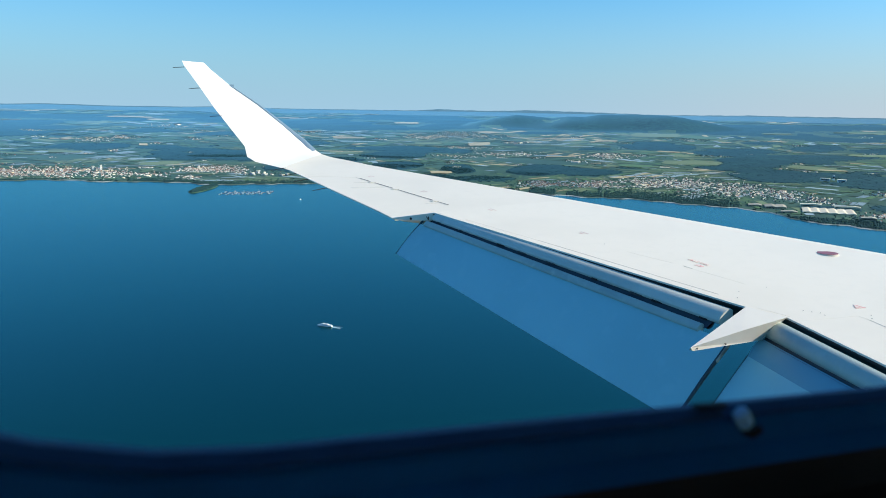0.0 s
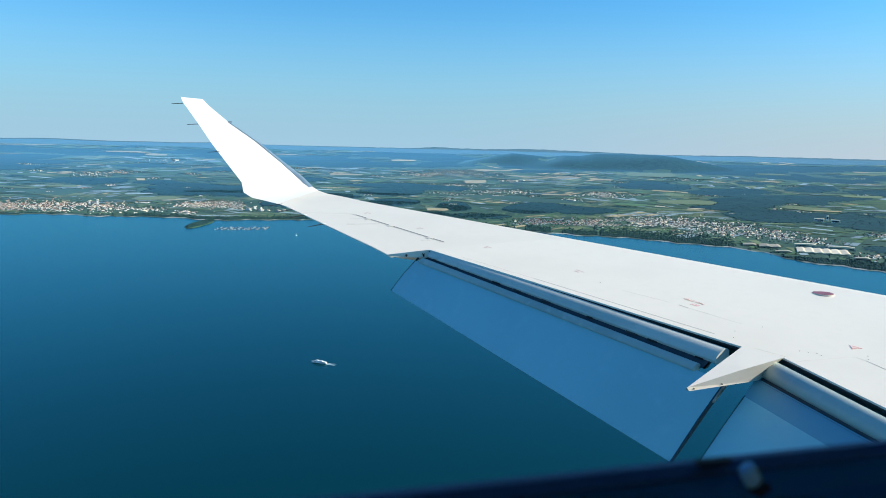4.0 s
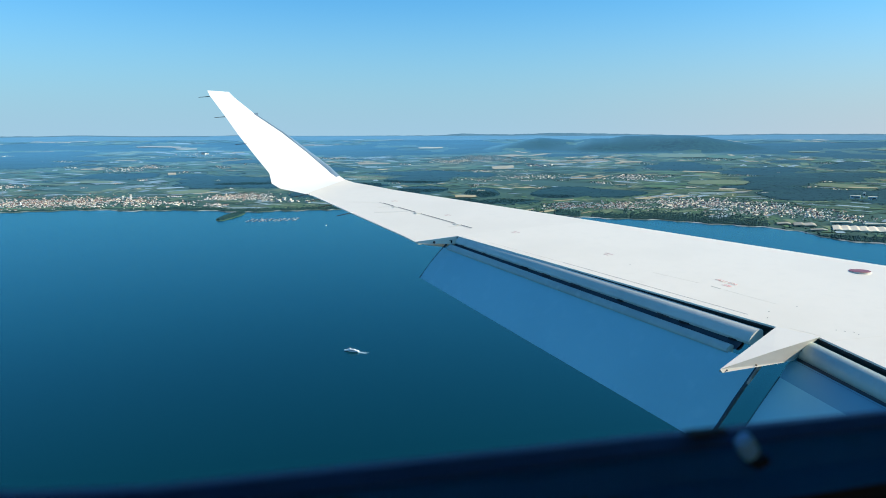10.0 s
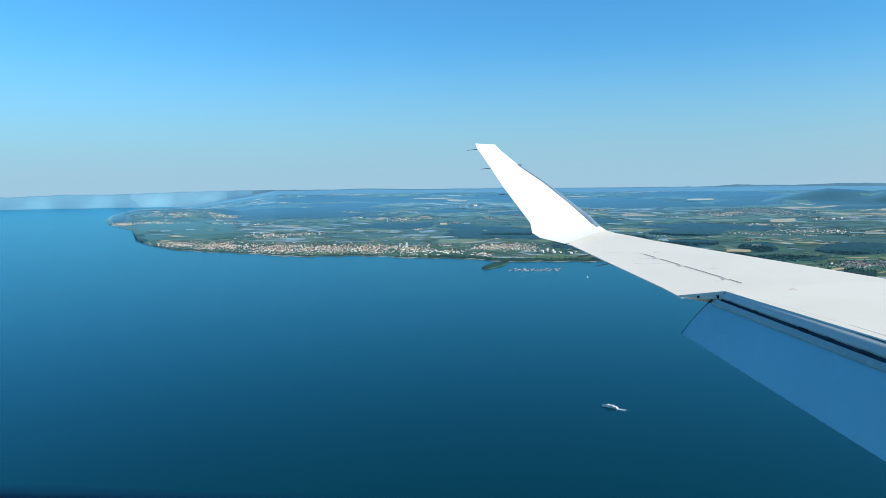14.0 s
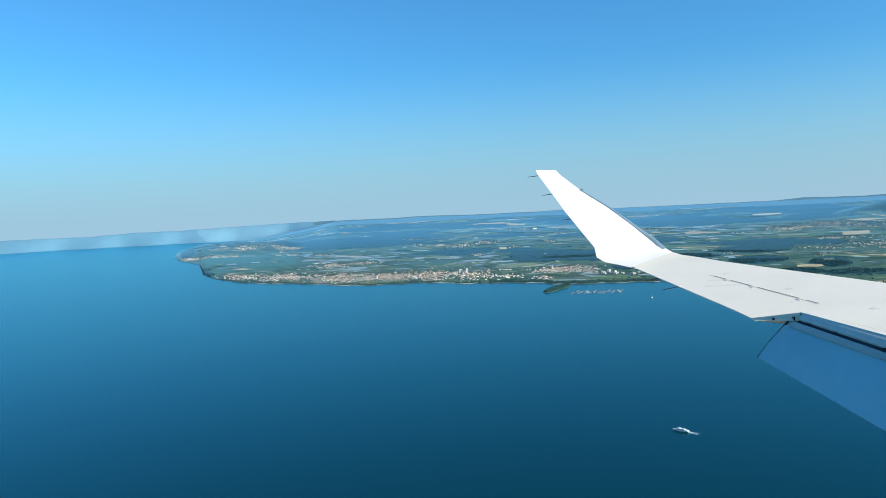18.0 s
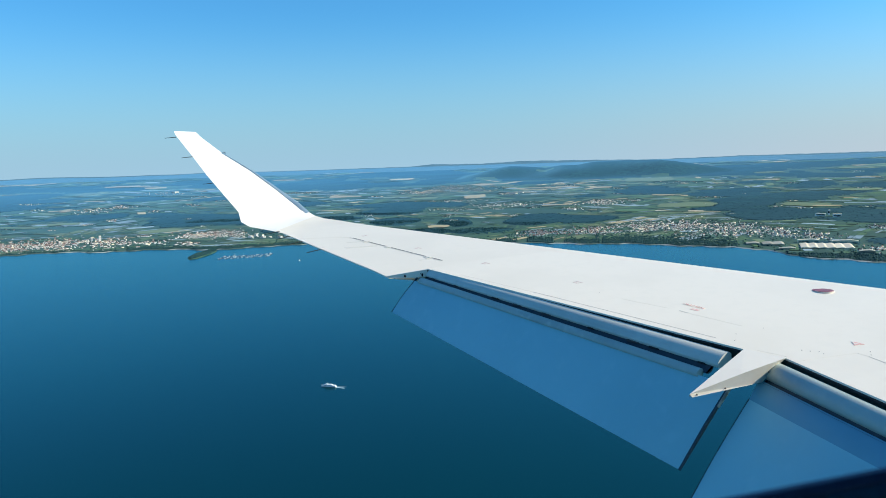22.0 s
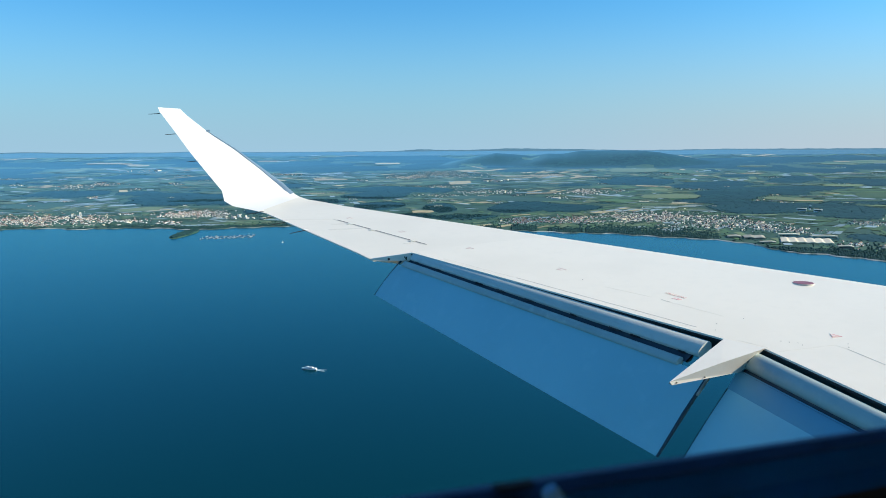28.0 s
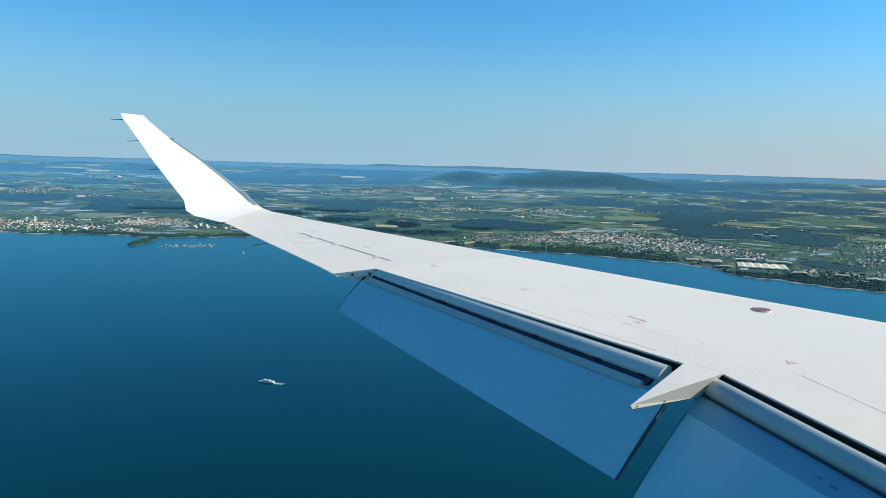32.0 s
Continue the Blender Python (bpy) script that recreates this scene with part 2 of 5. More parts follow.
roof_pale = material("roof_pale", (0.88, 0.75, 0.52), 0.5, vary=(((0.76, 0.64, 0.45), 0.4, 0.7),), scale=0.1, random=0.15)
roof_tan = material("roof_tan", (0.42, 0.37, 0.27), 0.6, vary=(((0.31, 0.28, 0.21), 0.4, 0.65),), scale=0.12, random=0.2)
glass_dark = material("glass_dark", (0.03, 0.04, 0.05), 0.15)
hull_white = material("hull_white", (0.82, 0.82, 0.82), 0.35, vary=(((0.75, 0.75, 0.75), 0.4, 0.7),), scale=1)
foam = material("foam", (0.55, 0.65, 0.68), 0.5, vary=(((0.12, 0.25, 0.3), 0.42, 0.58),), scale=0.9)
stone = material("stone", (0.40, 0.41, 0.38), 0.8, vary=(((0.07, 0.11, 0.09), 0.42, 0.55),), scale=0.035)


def water_material():
    """Deep clear water: a teal body under a Fresnel gloss roughened by ripples."""
    m = bpy.data.materials.new("lake_water")
    m.use_nodes = True
    n, l = m.node_tree.nodes, m.node_tree.links
    n.remove(n["Principled BSDF"])
    co = n.new("ShaderNodeTexCoord")
    big = n.new("ShaderNodeTexNoise")
    big.inputs["Scale"].default_value, big.inputs["Detail"].default_value = 0.004, 3
    mix = n.new("ShaderNodeMix")
    mix.data_type = "RGBA"
    mix.inputs["A"].default_value, mix.inputs["B"].default_value = (0.0, 0.021, 0.028, 1), (0.0, 0.034, 0.032, 1)
    l.new(co.outputs["Object"], big.inputs["Vector"])
    l.new(big.outputs["Fac"], mix.inputs["Factor"])
    body = n.new("ShaderNodeBsdfDiffuse")
    l.new(mix.outputs["Result"], body.inputs["Color"])
    gloss = n.new("ShaderNodeBsdfGlossy")
    gloss.inputs["Color"].default_value, gloss.inputs["Roughness"].default_value = (0.37, 0.79, 0.91, 1), 0.16
    last = None
    for scale, strength, dist in ((0.5, 0.3, 0.4), (3.0, 0.24, 0.12)):
        t = n.new("ShaderNodeTexNoise")
        t.inputs["Scale"].default_value, t.inputs["Detail"].default_value = scale, 3
        u = n.new("ShaderNodeBump")
        u.inputs["Strength"].default_value, u.inputs["Distance"].default_value = strength, dist
        l.new(co.outputs["Object"], t.inputs["Vector"])
        l.new(t.outputs["Fac"], u.inputs["Height"])
        if last:
            l.new(last, u.inputs["Normal"])
        last = u.outputs["Normal"]
    edge = n.new("ShaderNodeFresnel")
    edge.inputs["IOR"].default_value = 1.33
    soft = n.new("ShaderNodeMath")
    soft.operation, soft.inputs[1].default_value = "MULTIPLY", 1.0
    l.new(edge.outputs[0], soft.inputs[0])
    both = n.new("ShaderNodeMixShader")
    l.new(soft.outputs[0], both.inputs[0])
    l.new(last, gloss.inputs["Normal"])
    l.new(body.outputs[0], both.inputs[1])
    l.new(gloss.outputs[0], both.inputs[2])
    l.new(both.outputs[0], n["Material Output"].inputs["Surface"])
    return m


lake_water = water_material()


# ---- mesh helpers ----
def mesh_of(name, verts, faces, mats, index=None, smooth=False):
    me = bpy.data.meshes.new(name)
    me.from_pydata([tuple(v) for v in verts], [], [tuple(f) for f in faces])
    for m in mats:
        me.materials.append(m)
    if index is not None:
        me.polygons.foreach_set("material_index", np.asarray(index, dtype=np.int32))
    if smooth:
        me.polygons.foreach_set("use_smooth", np.ones(len(me.polygons), dtype=bool))
    me.update()
    return me


def part(name, data, parent=None, label=""):
    """Links a mesh as one object under a thing or a part."""
    ob = new(name, data)
    if parent is not None:
        ob.parent = parent
    return tagged(ob, label)


def bm_mesh(name, bm, mat, smooth=False):
    bmesh.ops.recalc_face_normals(bm, faces=bm.faces)
    me = bpy.data.meshes.new(name)
    bm.to_mesh(me)
    bm.free()
    me.materials.append(mat)
    if smooth:
        me.polygons.foreach_set("use_smooth", np.ones(len(me.polygons), dtype=bool))
    return me


def box(name, mat, size, at=(0, 0, 0), turn=0.0, bevel=0.0):
    bm = bmesh.new()
    bmesh.ops.create_cube(bm, size=1.0)
    bmesh.ops.transform(bm, matrix=Matrix.Translation(at) @ Matrix.Rotation(turn, 4, "Z") @ Matrix.Diagonal((*size, 1)), verts=bm.verts)
    if bevel:
        bmesh.ops.bevel(bm, geom=bm.edges[:], offset=bevel, segments=2, affect="EDGES")
    return bm_mesh(name, bm, mat)


def loft(name, rings, mat, closed=True, caps=True, smooth=True):
    """A skin over rings of equally many points."""
    k = len(rings[0])
    verts = [p for r in rings for p in r]
    faces = []
    for i in range(len(rings) - 1):
        for j in range(k if closed else k - 1):
            a, b = i * k + j, i * k + (j + 1) % k
            faces.append((a, b, b + k, a + k))
    if caps and closed:
        faces.append(tuple(range(k)))
        faces.append(tuple((len(rings) - 1) * k + j for j in range(k)))
    bm = bmesh.new()
    me = mesh_of(name, verts, faces, [mat])
    bm.from_mesh(me)
    bpy.data.meshes.remove(me)
    me = bm_mesh(name, bm, mat, smooth)
    if smooth:
        me.set_sharp_from_angle(angle=radians(35))
    return me


def rod(name, mat, a, b, r0, r1, sides=8):
    a, b = Vector(a), Vector(b)
    q = (b - a).to_track_quat("Z", "Y").to_matrix()
    rings = [[p + q @ Vector((r * math.cos(t), r * math.sin(t), 0)) for t in (2 * math.pi * i / sides for i in range(sides))] for p, r in ((a, r0), (b, r1))]
    return loft(name, rings, mat)


def empty(name, at=(0, 0, 0)):
    ob = new(name)
    ob.location = at
    return ob


def lerp(a, b, t):
    return a + (b - a) * t


# ---- the wing ----
TIP_LE = Vector((3.20, 9.99, -0.651))
LE_SLOPE = (5.96 - 3.20) / (9.99 - 3.77)
DIHEDRAL = math.tan(radians(4.0))
FLAP_OUT, KINK_OUT, KINK_IN, TE_ROOT = Vector((3.139, 6.503, -0.955)), Vector((3.945, 3.456, -1.228)), Vector((4.032, 3.204, -1.246)), Vector((3.40, 0.10, -1.46))
AIL_IN, AIL_OUT = Vector((2.80, 6.68, -1.013)), Vector((2.50, 9.25, -0.75))


def plane_z(y):
    return -1.35 + DIHEDRAL * y


def le_at(y):
    return Vector((TIP_LE.x + LE_SLOPE * (9.99 - y), y, plane_z(y)))


def te_at(y):
    if y > FLAP_OUT.y + 0.001:
        t = (y - AIL_IN.y) / (AIL_OUT.y - AIL_IN.y)
        return AIL_IN.lerp(AIL_OUT, t)
    if y >= KINK_OUT.y:
        return FLAP_OUT.lerp(KINK_OUT, (FLAP_OUT.y - y) / (FLAP_OUT.y - KINK_OUT.y))
    if y >= KINK_IN.y:
        return KINK_OUT.lerp(KINK_IN, (KINK_OUT.y - y) / (KINK_OUT.y - KINK_IN.y))
    return KINK_IN.lerp(TE_ROOT, (KINK_IN.y - y) / (KINK_IN.y - TE_ROOT.y))


def on_top(x, y, lift=0.0):
    """A place on the upper skin."""
    a, b = le_at(y), te_at(y)
    u = max(0.0, min(1.0, (a.x - x) / (a.x - b.x)))
    return Vector((x, y, lerp(a.z, b.z, u) + 0.12 * u * (1 - u) * 0.35 * min(1.0, (11 - y) / 6) + lift))


def wing_rings(ys, te_fn, lip):
    rings = []
    for y in ys:
        a, b = le_at(y), te_fn(y)
        c = a.x - b.x
        th = lerp(0.36, 0.13, min(1.0, y / 10)) * (c / 2.4) ** 0.3
        ring = []
        for u in (0.985, 0.9, 0.78, 0.62, 0.46, 0.3, 0.18, 0.08, 0.03, 0.0):
            p = on_top(a.x - c * u, y)
            ring.append(p)
        # rounded nose beyond the crown of the leading edge, then the underside
        n = 0.035 * c
        for dx, dz in ((0.9, -0.10), (1.15, -0.24), (0.9, -0.40), (0.3, -0.55)):
            ring.append(Vector((a.x + n * dx, y, a.z + th * dz)))
        for u in (0.12, 0.3, 0.5, 0.68):
            ring.append(Vector((a.x - c * u, y, lerp(a.z, b.z, u) - th * lerp(0.8, 0.95, min(1, u * 2)) * (1.0 if u < 0.6 else 0.75))))
        spar = 0.80 if lip else 0.97
        ring.append(Vector((a.x - c * spar, y, lerp(a.z, b.z, spar) - (th * 0.5 if lip else 0.02))))
        ring.append(Vector((a.x - c * spar, y, lerp(a.z, b.z, spar) - (0.035 if lip else 0.012))))
        ring.append(Vector((b.x, y, b.z - 0.012)))
        ring.append(Vector((b.x, y, b.z)))
        rings.append(ring)
    return rings


wing = tagged(empty("aircraft_wing", (4.5, 0.2, -1.4)), "white painted aircraft wing with lowered flaps and upturned winglet", "aircraft wing")


def wing_part(name, data, label="", parent=None):
    ob = new(name, data)
    ob.parent = parent or wing
    # the mesh is in world places: undo the place of the empty
    if parent is None:
        ob.matrix_parent_inverse = Matrix.Translation(wing.location).inverted()
    return tagged(ob, label)


inboard = [-0.6, 0.1, 0.8, 1.5, 2.2, 2.8, KINK_IN.y, KINK_OUT.y] + [lerp(KINK_OUT.y, FLAP_OUT.y, i / 10) for i in range(1, 11)]
wing_part("wing_box", loft("wing_box", wing_rings(inboard, te_at, True), wing_paint), "white upper wing skin")


def te_tip(y):
    t = (y - AIL_IN.y) / (AIL_OUT.y - AIL_IN.y)
    p = AIL_IN.lerp(AIL_OUT, t)
    return p


tip_ys = [FLAP_OUT.y + 0.002] + [lerp(FLAP_OUT.y, 9.25, i / 6) for i in range(1, 7)]
tip_rings = wing_rings(tip_ys, te_tip, False)
# the inner end of the aileron is cut on a slant
for p in tip_rings[0]:
    if p.x < FLAP_OUT.x:
        p.y += 0.18 * min(1.0, (FLAP_OUT.x - p.x) / 0.33)
wing_part("outer_wing_skin", loft("outer_wing_skin", tip_rings, wing_paint), "white outer wing skin with aileron")

# the tip bends up into the winglet: stations of leading and trailing edge with their lean
winglet_stations = [
    (le_at(9.25), Vector((2.50, 9.25, -0.75)), 0.10),
    (Vector((3.40, 9.62, -0.672)), Vector((2.485, 9.34, -0.747)), 0.09),
    (Vector((3.255, 9.93, -0.645)), Vector((2.472, 9.42, -0.743)), 0.08),
    (Vector((3.185, 10.095, -0.614)), Vector((2.463, 9.48, -0.741)), 0.075),
    (Vector((3.135, 10.20, -0.568)), Vector((2.40, 9.84, -0.730)), 0.07),
    (Vector((3.085, 10.275, -0.512)), Vector((2.295, 10.13, -0.709)), 0.06),
    (Vector((3.02, 10.32, -0.44)), Vector((2.215, 10.255, -0.648)), 0.055),
    (Vector((2.91, 10.365, -0.35)), Vector((2.200, 10.31, -0.515)), 0.052),
    (Vector((2.80, 10.41, -0.255)), Vector((2.04, 10.40, -0.285)), 0.05),
    (Vector((2.45, 10.52, 0.03)), Vector((1.86, 10.51, -0.02)), 0.042),
    (Vector((2.10, 10.63, 0.275)), Vector((1.70, 10.62, 0.25)), 0.034),
    (Vector((1.86, 10.71, 0.485)), Vector((1.53, 10.72, 0.52)), 0.024),
    (Vector((1.79, 10.745, 0.566)), Vector((1.512, 10.75, 0.580)), 0.014),
]
BEND = 3
rings = []
for i, (a, b, th) in enumerate(winglet_stations):
    q0 = winglet_stations[max(0, i - 1)]
    q1 = winglet_stations[min(len(winglet_stations) - 1, i + 1)]
    up = (q1[0] + q1[1] - q0[0] - q0[1]).normalized()
    out = (b - a).normalized().cross(up).normalized()
    if out.y < 0 and i > BEND + 2 or out.z > 0:
        out = -out
    ring = []
    for u in (1.0, 0.8, 0.55, 0.3, 0.12, 0.03, 0.0):
        ring.append(a.lerp(b, u))
    for u, k in ((0.0, 0.3), (0.06, 0.7), (0.3, 1.0), (0.6, 0.8), (0.97, 0.15)):
        ring.append(a.lerp(b, u) + out * th * k)
    rings.append(ring)
wing_part("tip_skin", loft("tip_skin", rings[:BEND + 1], wing_paint), "white skin of the wing tip")
winglet = wing_part("winglet", loft("winglet", rings[BEND:], winglet_lit_white), "white upturned winglet, sunlit brightness put into its colour")
# bare metal strip along the winglet's leading edge
strip = []
for i, wide in ((4, 0.075), (5, 0.075), (6, 0.07), (7, 0.06), (8, 0.05), (9, 0.03), (10, 0.018)):
    a, b, th = winglet_stations[i]
    fwd = (a - b).normalized()
    into = Vector((0, -0.004, 0.004))
    strip.append([a.lerp(b, wide) + into * 0.2, a.lerp(b, wide * 0.9) + into, a + into, a + fwd * 0.016 + Vector((0, th * 0.15, 0)), a + fwd * 0.012 + Vector((0, th * 0.5, 0)), a + Vector((0, th * 0.3, 0))])
wing_part("leading_edge_strip", loft("leading_edge_strip", strip, edge_metal), "grey metal leading edge of the winglet")
c = winglet_stations[10][0]
wing_part("edge_bracket", box("edge_bracket", edge_metal, (0.05, 0.012, 0.03), c + Vector((0.02, 0.004, 0.0)), bevel=0.003))

# slot ahead of the aileron, seams and hatch lines, laid on the skin
def skin_strip(name, a, b, width, mat, label="", lift=0.0015, steps=8):
    rings = []
    for i in range(steps + 1):
        t = i / steps
        x, y = lerp(a[0], b[0], t), lerp(a[1], b[1], t)
        dx, dy = (width / 2, 0.0) if abs(b[1] - a[1]) > abs(b[0] - a[0]) else (0.0, width / 2)
        rings.append([on_top(x - dx, y - dy, lift - 0.010), on_top(x - dx, y - dy, lift), on_top(x + dx, y + dy, lift), on_top(x + dx, y + dy, lift - 0.010)])
    return wing_part(name, loft(name, rings, mat, smooth=False), label)


skin_strip("aileron_slot", (3.095, 8.50), (3.469, 6.85), 0.017, seam_grey, "dark worn slot ahead of the aileron")
skin_strip("aileron_slot", (3.118, 8.44), (3.48, 6.86), 0.009, slot_grey, lift=0.004)
for y0 in (8.17, 7.74, 7.06):
    x0 = 3.118 + 0.362 * (8.44 - y0) / 1.58
    skin_strip("hinge_cover", (x0 - 0.012, y0 + 0.035), (x0 + 0.004, y0 - 0.035), 0.030, wing_paint, lift=0.007, steps=1)
    skin_strip("hinge_cover", (x0 - 0.045, y0 + 0.03), (x0 - 0.035, y0 - 0.03), 0.014, wing_paint, lift=0.006, steps=1)
for x0, y0, x1, y1, w in ((3.20, 7.90, 2.86, 8.02, 0.05), (3.14, 8.20, 2.98, 8.27, 0.03), (3.45, 6.98, 3.30, 7.02, 0.03)):
    skin_strip("soot_streak", (x0, y0), (x1, y1), w, soot, "faint grey soot streak behind a hinge", lift=0.001, steps=4)
skin_strip("seam", (2.60, 8.80), (3.09, 8.52), 0.007, seam_faint, lift=0.0007)
skin_strip("seam", (3.54, 5.30), (3.955, 3.705), 0.005, seam_grey)
skin_strip("seam", (3.30, 6.15), (3.54, 5.30), 0.005, seam_faint, lift=0.0007)
skin_strip("seam", (4.18, 4.186), (4.279, 3.766), 0.005, seam_faint, lift=0.0007)
skin_strip("seam", (4.012, 4.733), (4.14, 4.36), 0.005, seam_faint, lift=0.0007)
skin_strip("seam", (4.169, 4.265), (4.18, 4.186), 0.012, seam_grey, steps=1)
skin_strip("seam", (4.06, 3.12), (4.436, 3.012), 0.005, seam_faint, lift=0.0007, steps=3)
skin_strip("seam", (4.436, 3.012), (4.435, 2.93), 0.005, seam_faint, lift=0.0007, steps=2)
skin_strip("seam", (4.435, 2.93), (4.308, 2.325), 0.006, seam_grey)
skin_strip("seam", (4.308, 2.325), (4.20, 1.80), 0.006, seam_grey)
skin_strip("seam", (4.00, 3.40), (4.06, 3.21), 0.005, seam_faint, lift=0.0007, steps=2)


def skin_text(words, x0, y0, height, mat, label):
    """Painted words that read from ahead of the wing."""
    cu = bpy.data.curves.new("lettering", "FONT")
    cu.body, cu.size, cu.align_x, cu.align_y, cu.extrude = words, height, "CENTER", "CENTER", 0.0008
    tmp = new("lettering_source", cu)
    me = bpy.data.meshes.new_from_object(tmp.evaluated_get(bpy.context.evaluated_depsgraph_get()))
    bpy.data.objects.remove(tmp)
    me.materials.clear()
    me.materials.append(mat)
    c = on_top(x0, y0, 0.0022)
    ex = (on_top(x0 - 0.017, y0 + 0.1) - on_top(x0 + 0.017, y0 - 0.1)).normalized()
    up = ex.cross((on_top(x0 - 0.1, y0) - on_top(x0 + 0.1, y0)).normalized()).normalized()
    if up.z < 0:
        up = -up
    ey = up.cross(ex)
    me.transform(Matrix.Translation(c) @ Matrix((ex, ey, up)).transposed().to_4x4())
    return wing_part("lettering", me, label)


skin_text("NO STEP", 4.335, 4.285, 0.046, stencil_red, "worn red lettering that reads NO STEP")
skin_strip("foot_mark", (4.27, 4.25), (4.285, 4.19), 0.035, stencil_red, lift=0.0014, steps=2)
for x0, y0, w in ((4.03, 5.33, 0.09), (3.29, 8.49, 0.08), (3.525, 7.51, 0.08), (3.72, 6.38, 0.08)):
    skin_strip("stencil_mark", (x0, y0 + w / 2), (x0 + w * 0.15, y0 - w / 2), 0.014, stencil_faint, lift=0.0014, steps=3)
    skin_strip("stencil_mark", (x0 - 0.035, y0 + w / 4), (x0 - 0.03, y0 - w / 3), 0.022, stencil_faint, lift=0.0014, steps=3)

tri = [on_top(4.60, 3.165, 0.003), on_top(4.615, 3.085, 0.003), on_top(4.55, 3.11, 0.003)]
tri_low = [p - Vector((0, 0, 0.006)) for p in tri]
wing_part("arrow_mark", mesh_of("arrow_mark", tri + tri_low, [(0, 1, 2), (5, 4, 3), (0, 3, 4, 1), (1, 4, 5, 2), (2, 5, 3, 0)], [stencil_red]), "small red painted arrow")

# small flush fasteners
for i, (x0, y0) in enumerate(((4.36, 3.66), (4.12, 3.68), (3.98, 4.98), (4.02, 3.60), (4.52, 2.98), (4.47, 2.94), (4.25, 3.20), (4.28, 3.16), (4.22, 3.24), (4.27, 3.12))):
    c = on_top(x0, y0)
    wing_part("fastener", rod("fastener", slot_grey, c - Vector((0, 0, 0.006)), c + Vector((0, 0, 0.002)), 0.0034, 0.0032, 8))

# filler cap: dark red disc with a thin rim
c = on_top(5.48, 4.04)
wing_part("filler_rim", rod("filler_rim", seam_grey, c - Vector((0, 0, 0.01)), c + Vector((0, 0, 0.004)), 0.084, 0.083, 28))
wing_part("filler_cap", rod("filler_cap", disc_red, c, c + Vector((0, 0, 0.0065)), 0.080, 0.078, 28), "dark red fuel filler cap")

# end plate between aileron and flap, with its two dark holes
a, b = Vector((2.80, 6.68, -1.013)), Vector((3.15, 6.497, -0.957))
off = Vector((-0.003, -0.006, 0))
rings = [[p + off, p + off - Vector((0, 0, d)), p - off * 2 - Vector((0, 0, d)), p - off * 2] for p, d in ((a, 0.016), (a.lerp(b, 0.5), 0.05), (b, 0.075))]
wing_part("end_plate", loft("end_plate", rings, wing_paint, smooth=False), "white end plate beside the flap")
a, b = Vector((2.80, 6.68, -1.013)), Vector((3.16, 6.50, -0.958))
side = Vector((-0.004, -0.010, 0))
for t, d, r in ((0.42, 0.028, 0.012), (0.85, 0.045, 0.018), (0.80, 0.03, 0.007)):
    p = a.lerp(b, t) - Vector((0, 0, d)) - side * 0.2
    wing_part("end_plate_hole", rod("end_plate_hole", rubber_black, p, p + side * 1.4, r, r, 12))

# ---- flaps: chordwise places (aft, down) from the lip, at the outer and inner ends ----
DROP = radians(35)
AFT = Vector((-math.cos(DROP), 0, -math.sin(DROP)))
NORMAL = Vector((-math.sin(DROP), 0, math.cos(DROP)))
START = Vector((-0.03, 0, -0.06))


def bar(name, p0, p1, c0, c1, thick, mat, label="", crown=0.5, steps=10, parent=None):
    """A rounded bar between two chord places that run linearly from end to end."""
    rings = []
    for i in range(steps + 1):
        t = i / steps
        base = p0.lerp(p1, t) + START
        a, b = lerp(c0[0], c1[0], t), lerp(c0[1], c1[1], t)
        high = thick * (b - a) / max(c0[1] - c0[0], c1[1] - c1[0])
        ring = []
        for k in range(9):
            w = math.pi * k / 8
            ring.append(base + AFT * lerp(a, b, 0.5 - 0.5 * math.cos(w)) + NORMAL * (high * crown * math.sin(w) ** 0.8))
        for k in range(1, 4):
            w = math.pi * k / 4
            ring.append(base + AFT * lerp(b, a, 0.5 - 0.5 * math.cos(w)) - NORMAL * high * math.sin(w))
        rings.append(ring)
    return wing_part(name, loft(name, rings, mat), label, parent)


PANEL = Vector((-math.cos(radians(48)), 0, -math.sin(radians(48))))
PANEL_N = Vector((-math.sin(radians(48)), 0, math.cos(radians(48))))


def flap_panel(name, p0, p1, nose, near, far, mat, label):
    """A flap skin that hangs from the chord places nose, from near to far along it, at either end."""
    rings = []
    for i in range(13):
        t = i / 12
        base = p0.lerp(p1, t) + START + AFT * lerp(nose[0], nose[1], t)
        a, b = lerp(near[0], near[1], t), lerp(far[0], far[1], t)
        ring = [base + PANEL * lerp(a, b, u) + PANEL_N * (0.010 * math.sin(math.pi * u) - 0.004) for u in (0, 0.15, 0.35, 0.6, 0.8, 0.96, 1.0)]
        ring += [base + PANEL * lerp(a, b, u) - PANEL_N * th for u, th in ((1.0, 0.008), (0.8, 0.011), (0.5, 0.014), (0.2, 0.016), (0.0, 0.015))]
        rings.append(ring)
    return wing_part(name, loft(name, rings, mat), label)


def flap_side(at_lip, nose, near, far, off):
    base = at_lip + START + AFT * nose
    prof = [base + PANEL * c + PANEL_N * h for c, h in ((near, 0.0), (lerp(near, far, 0.5), 0.008), (far, 0.0), (far, -0.009), (lerp(near, far, 0.5), -0.015), (near, -0.016))]
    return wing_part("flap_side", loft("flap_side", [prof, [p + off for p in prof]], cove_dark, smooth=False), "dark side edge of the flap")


S = KINK_OUT - FLAP_OUT
o0, o1 = FLAP_OUT + S * 0.012, FLAP_OUT + S * 0.985
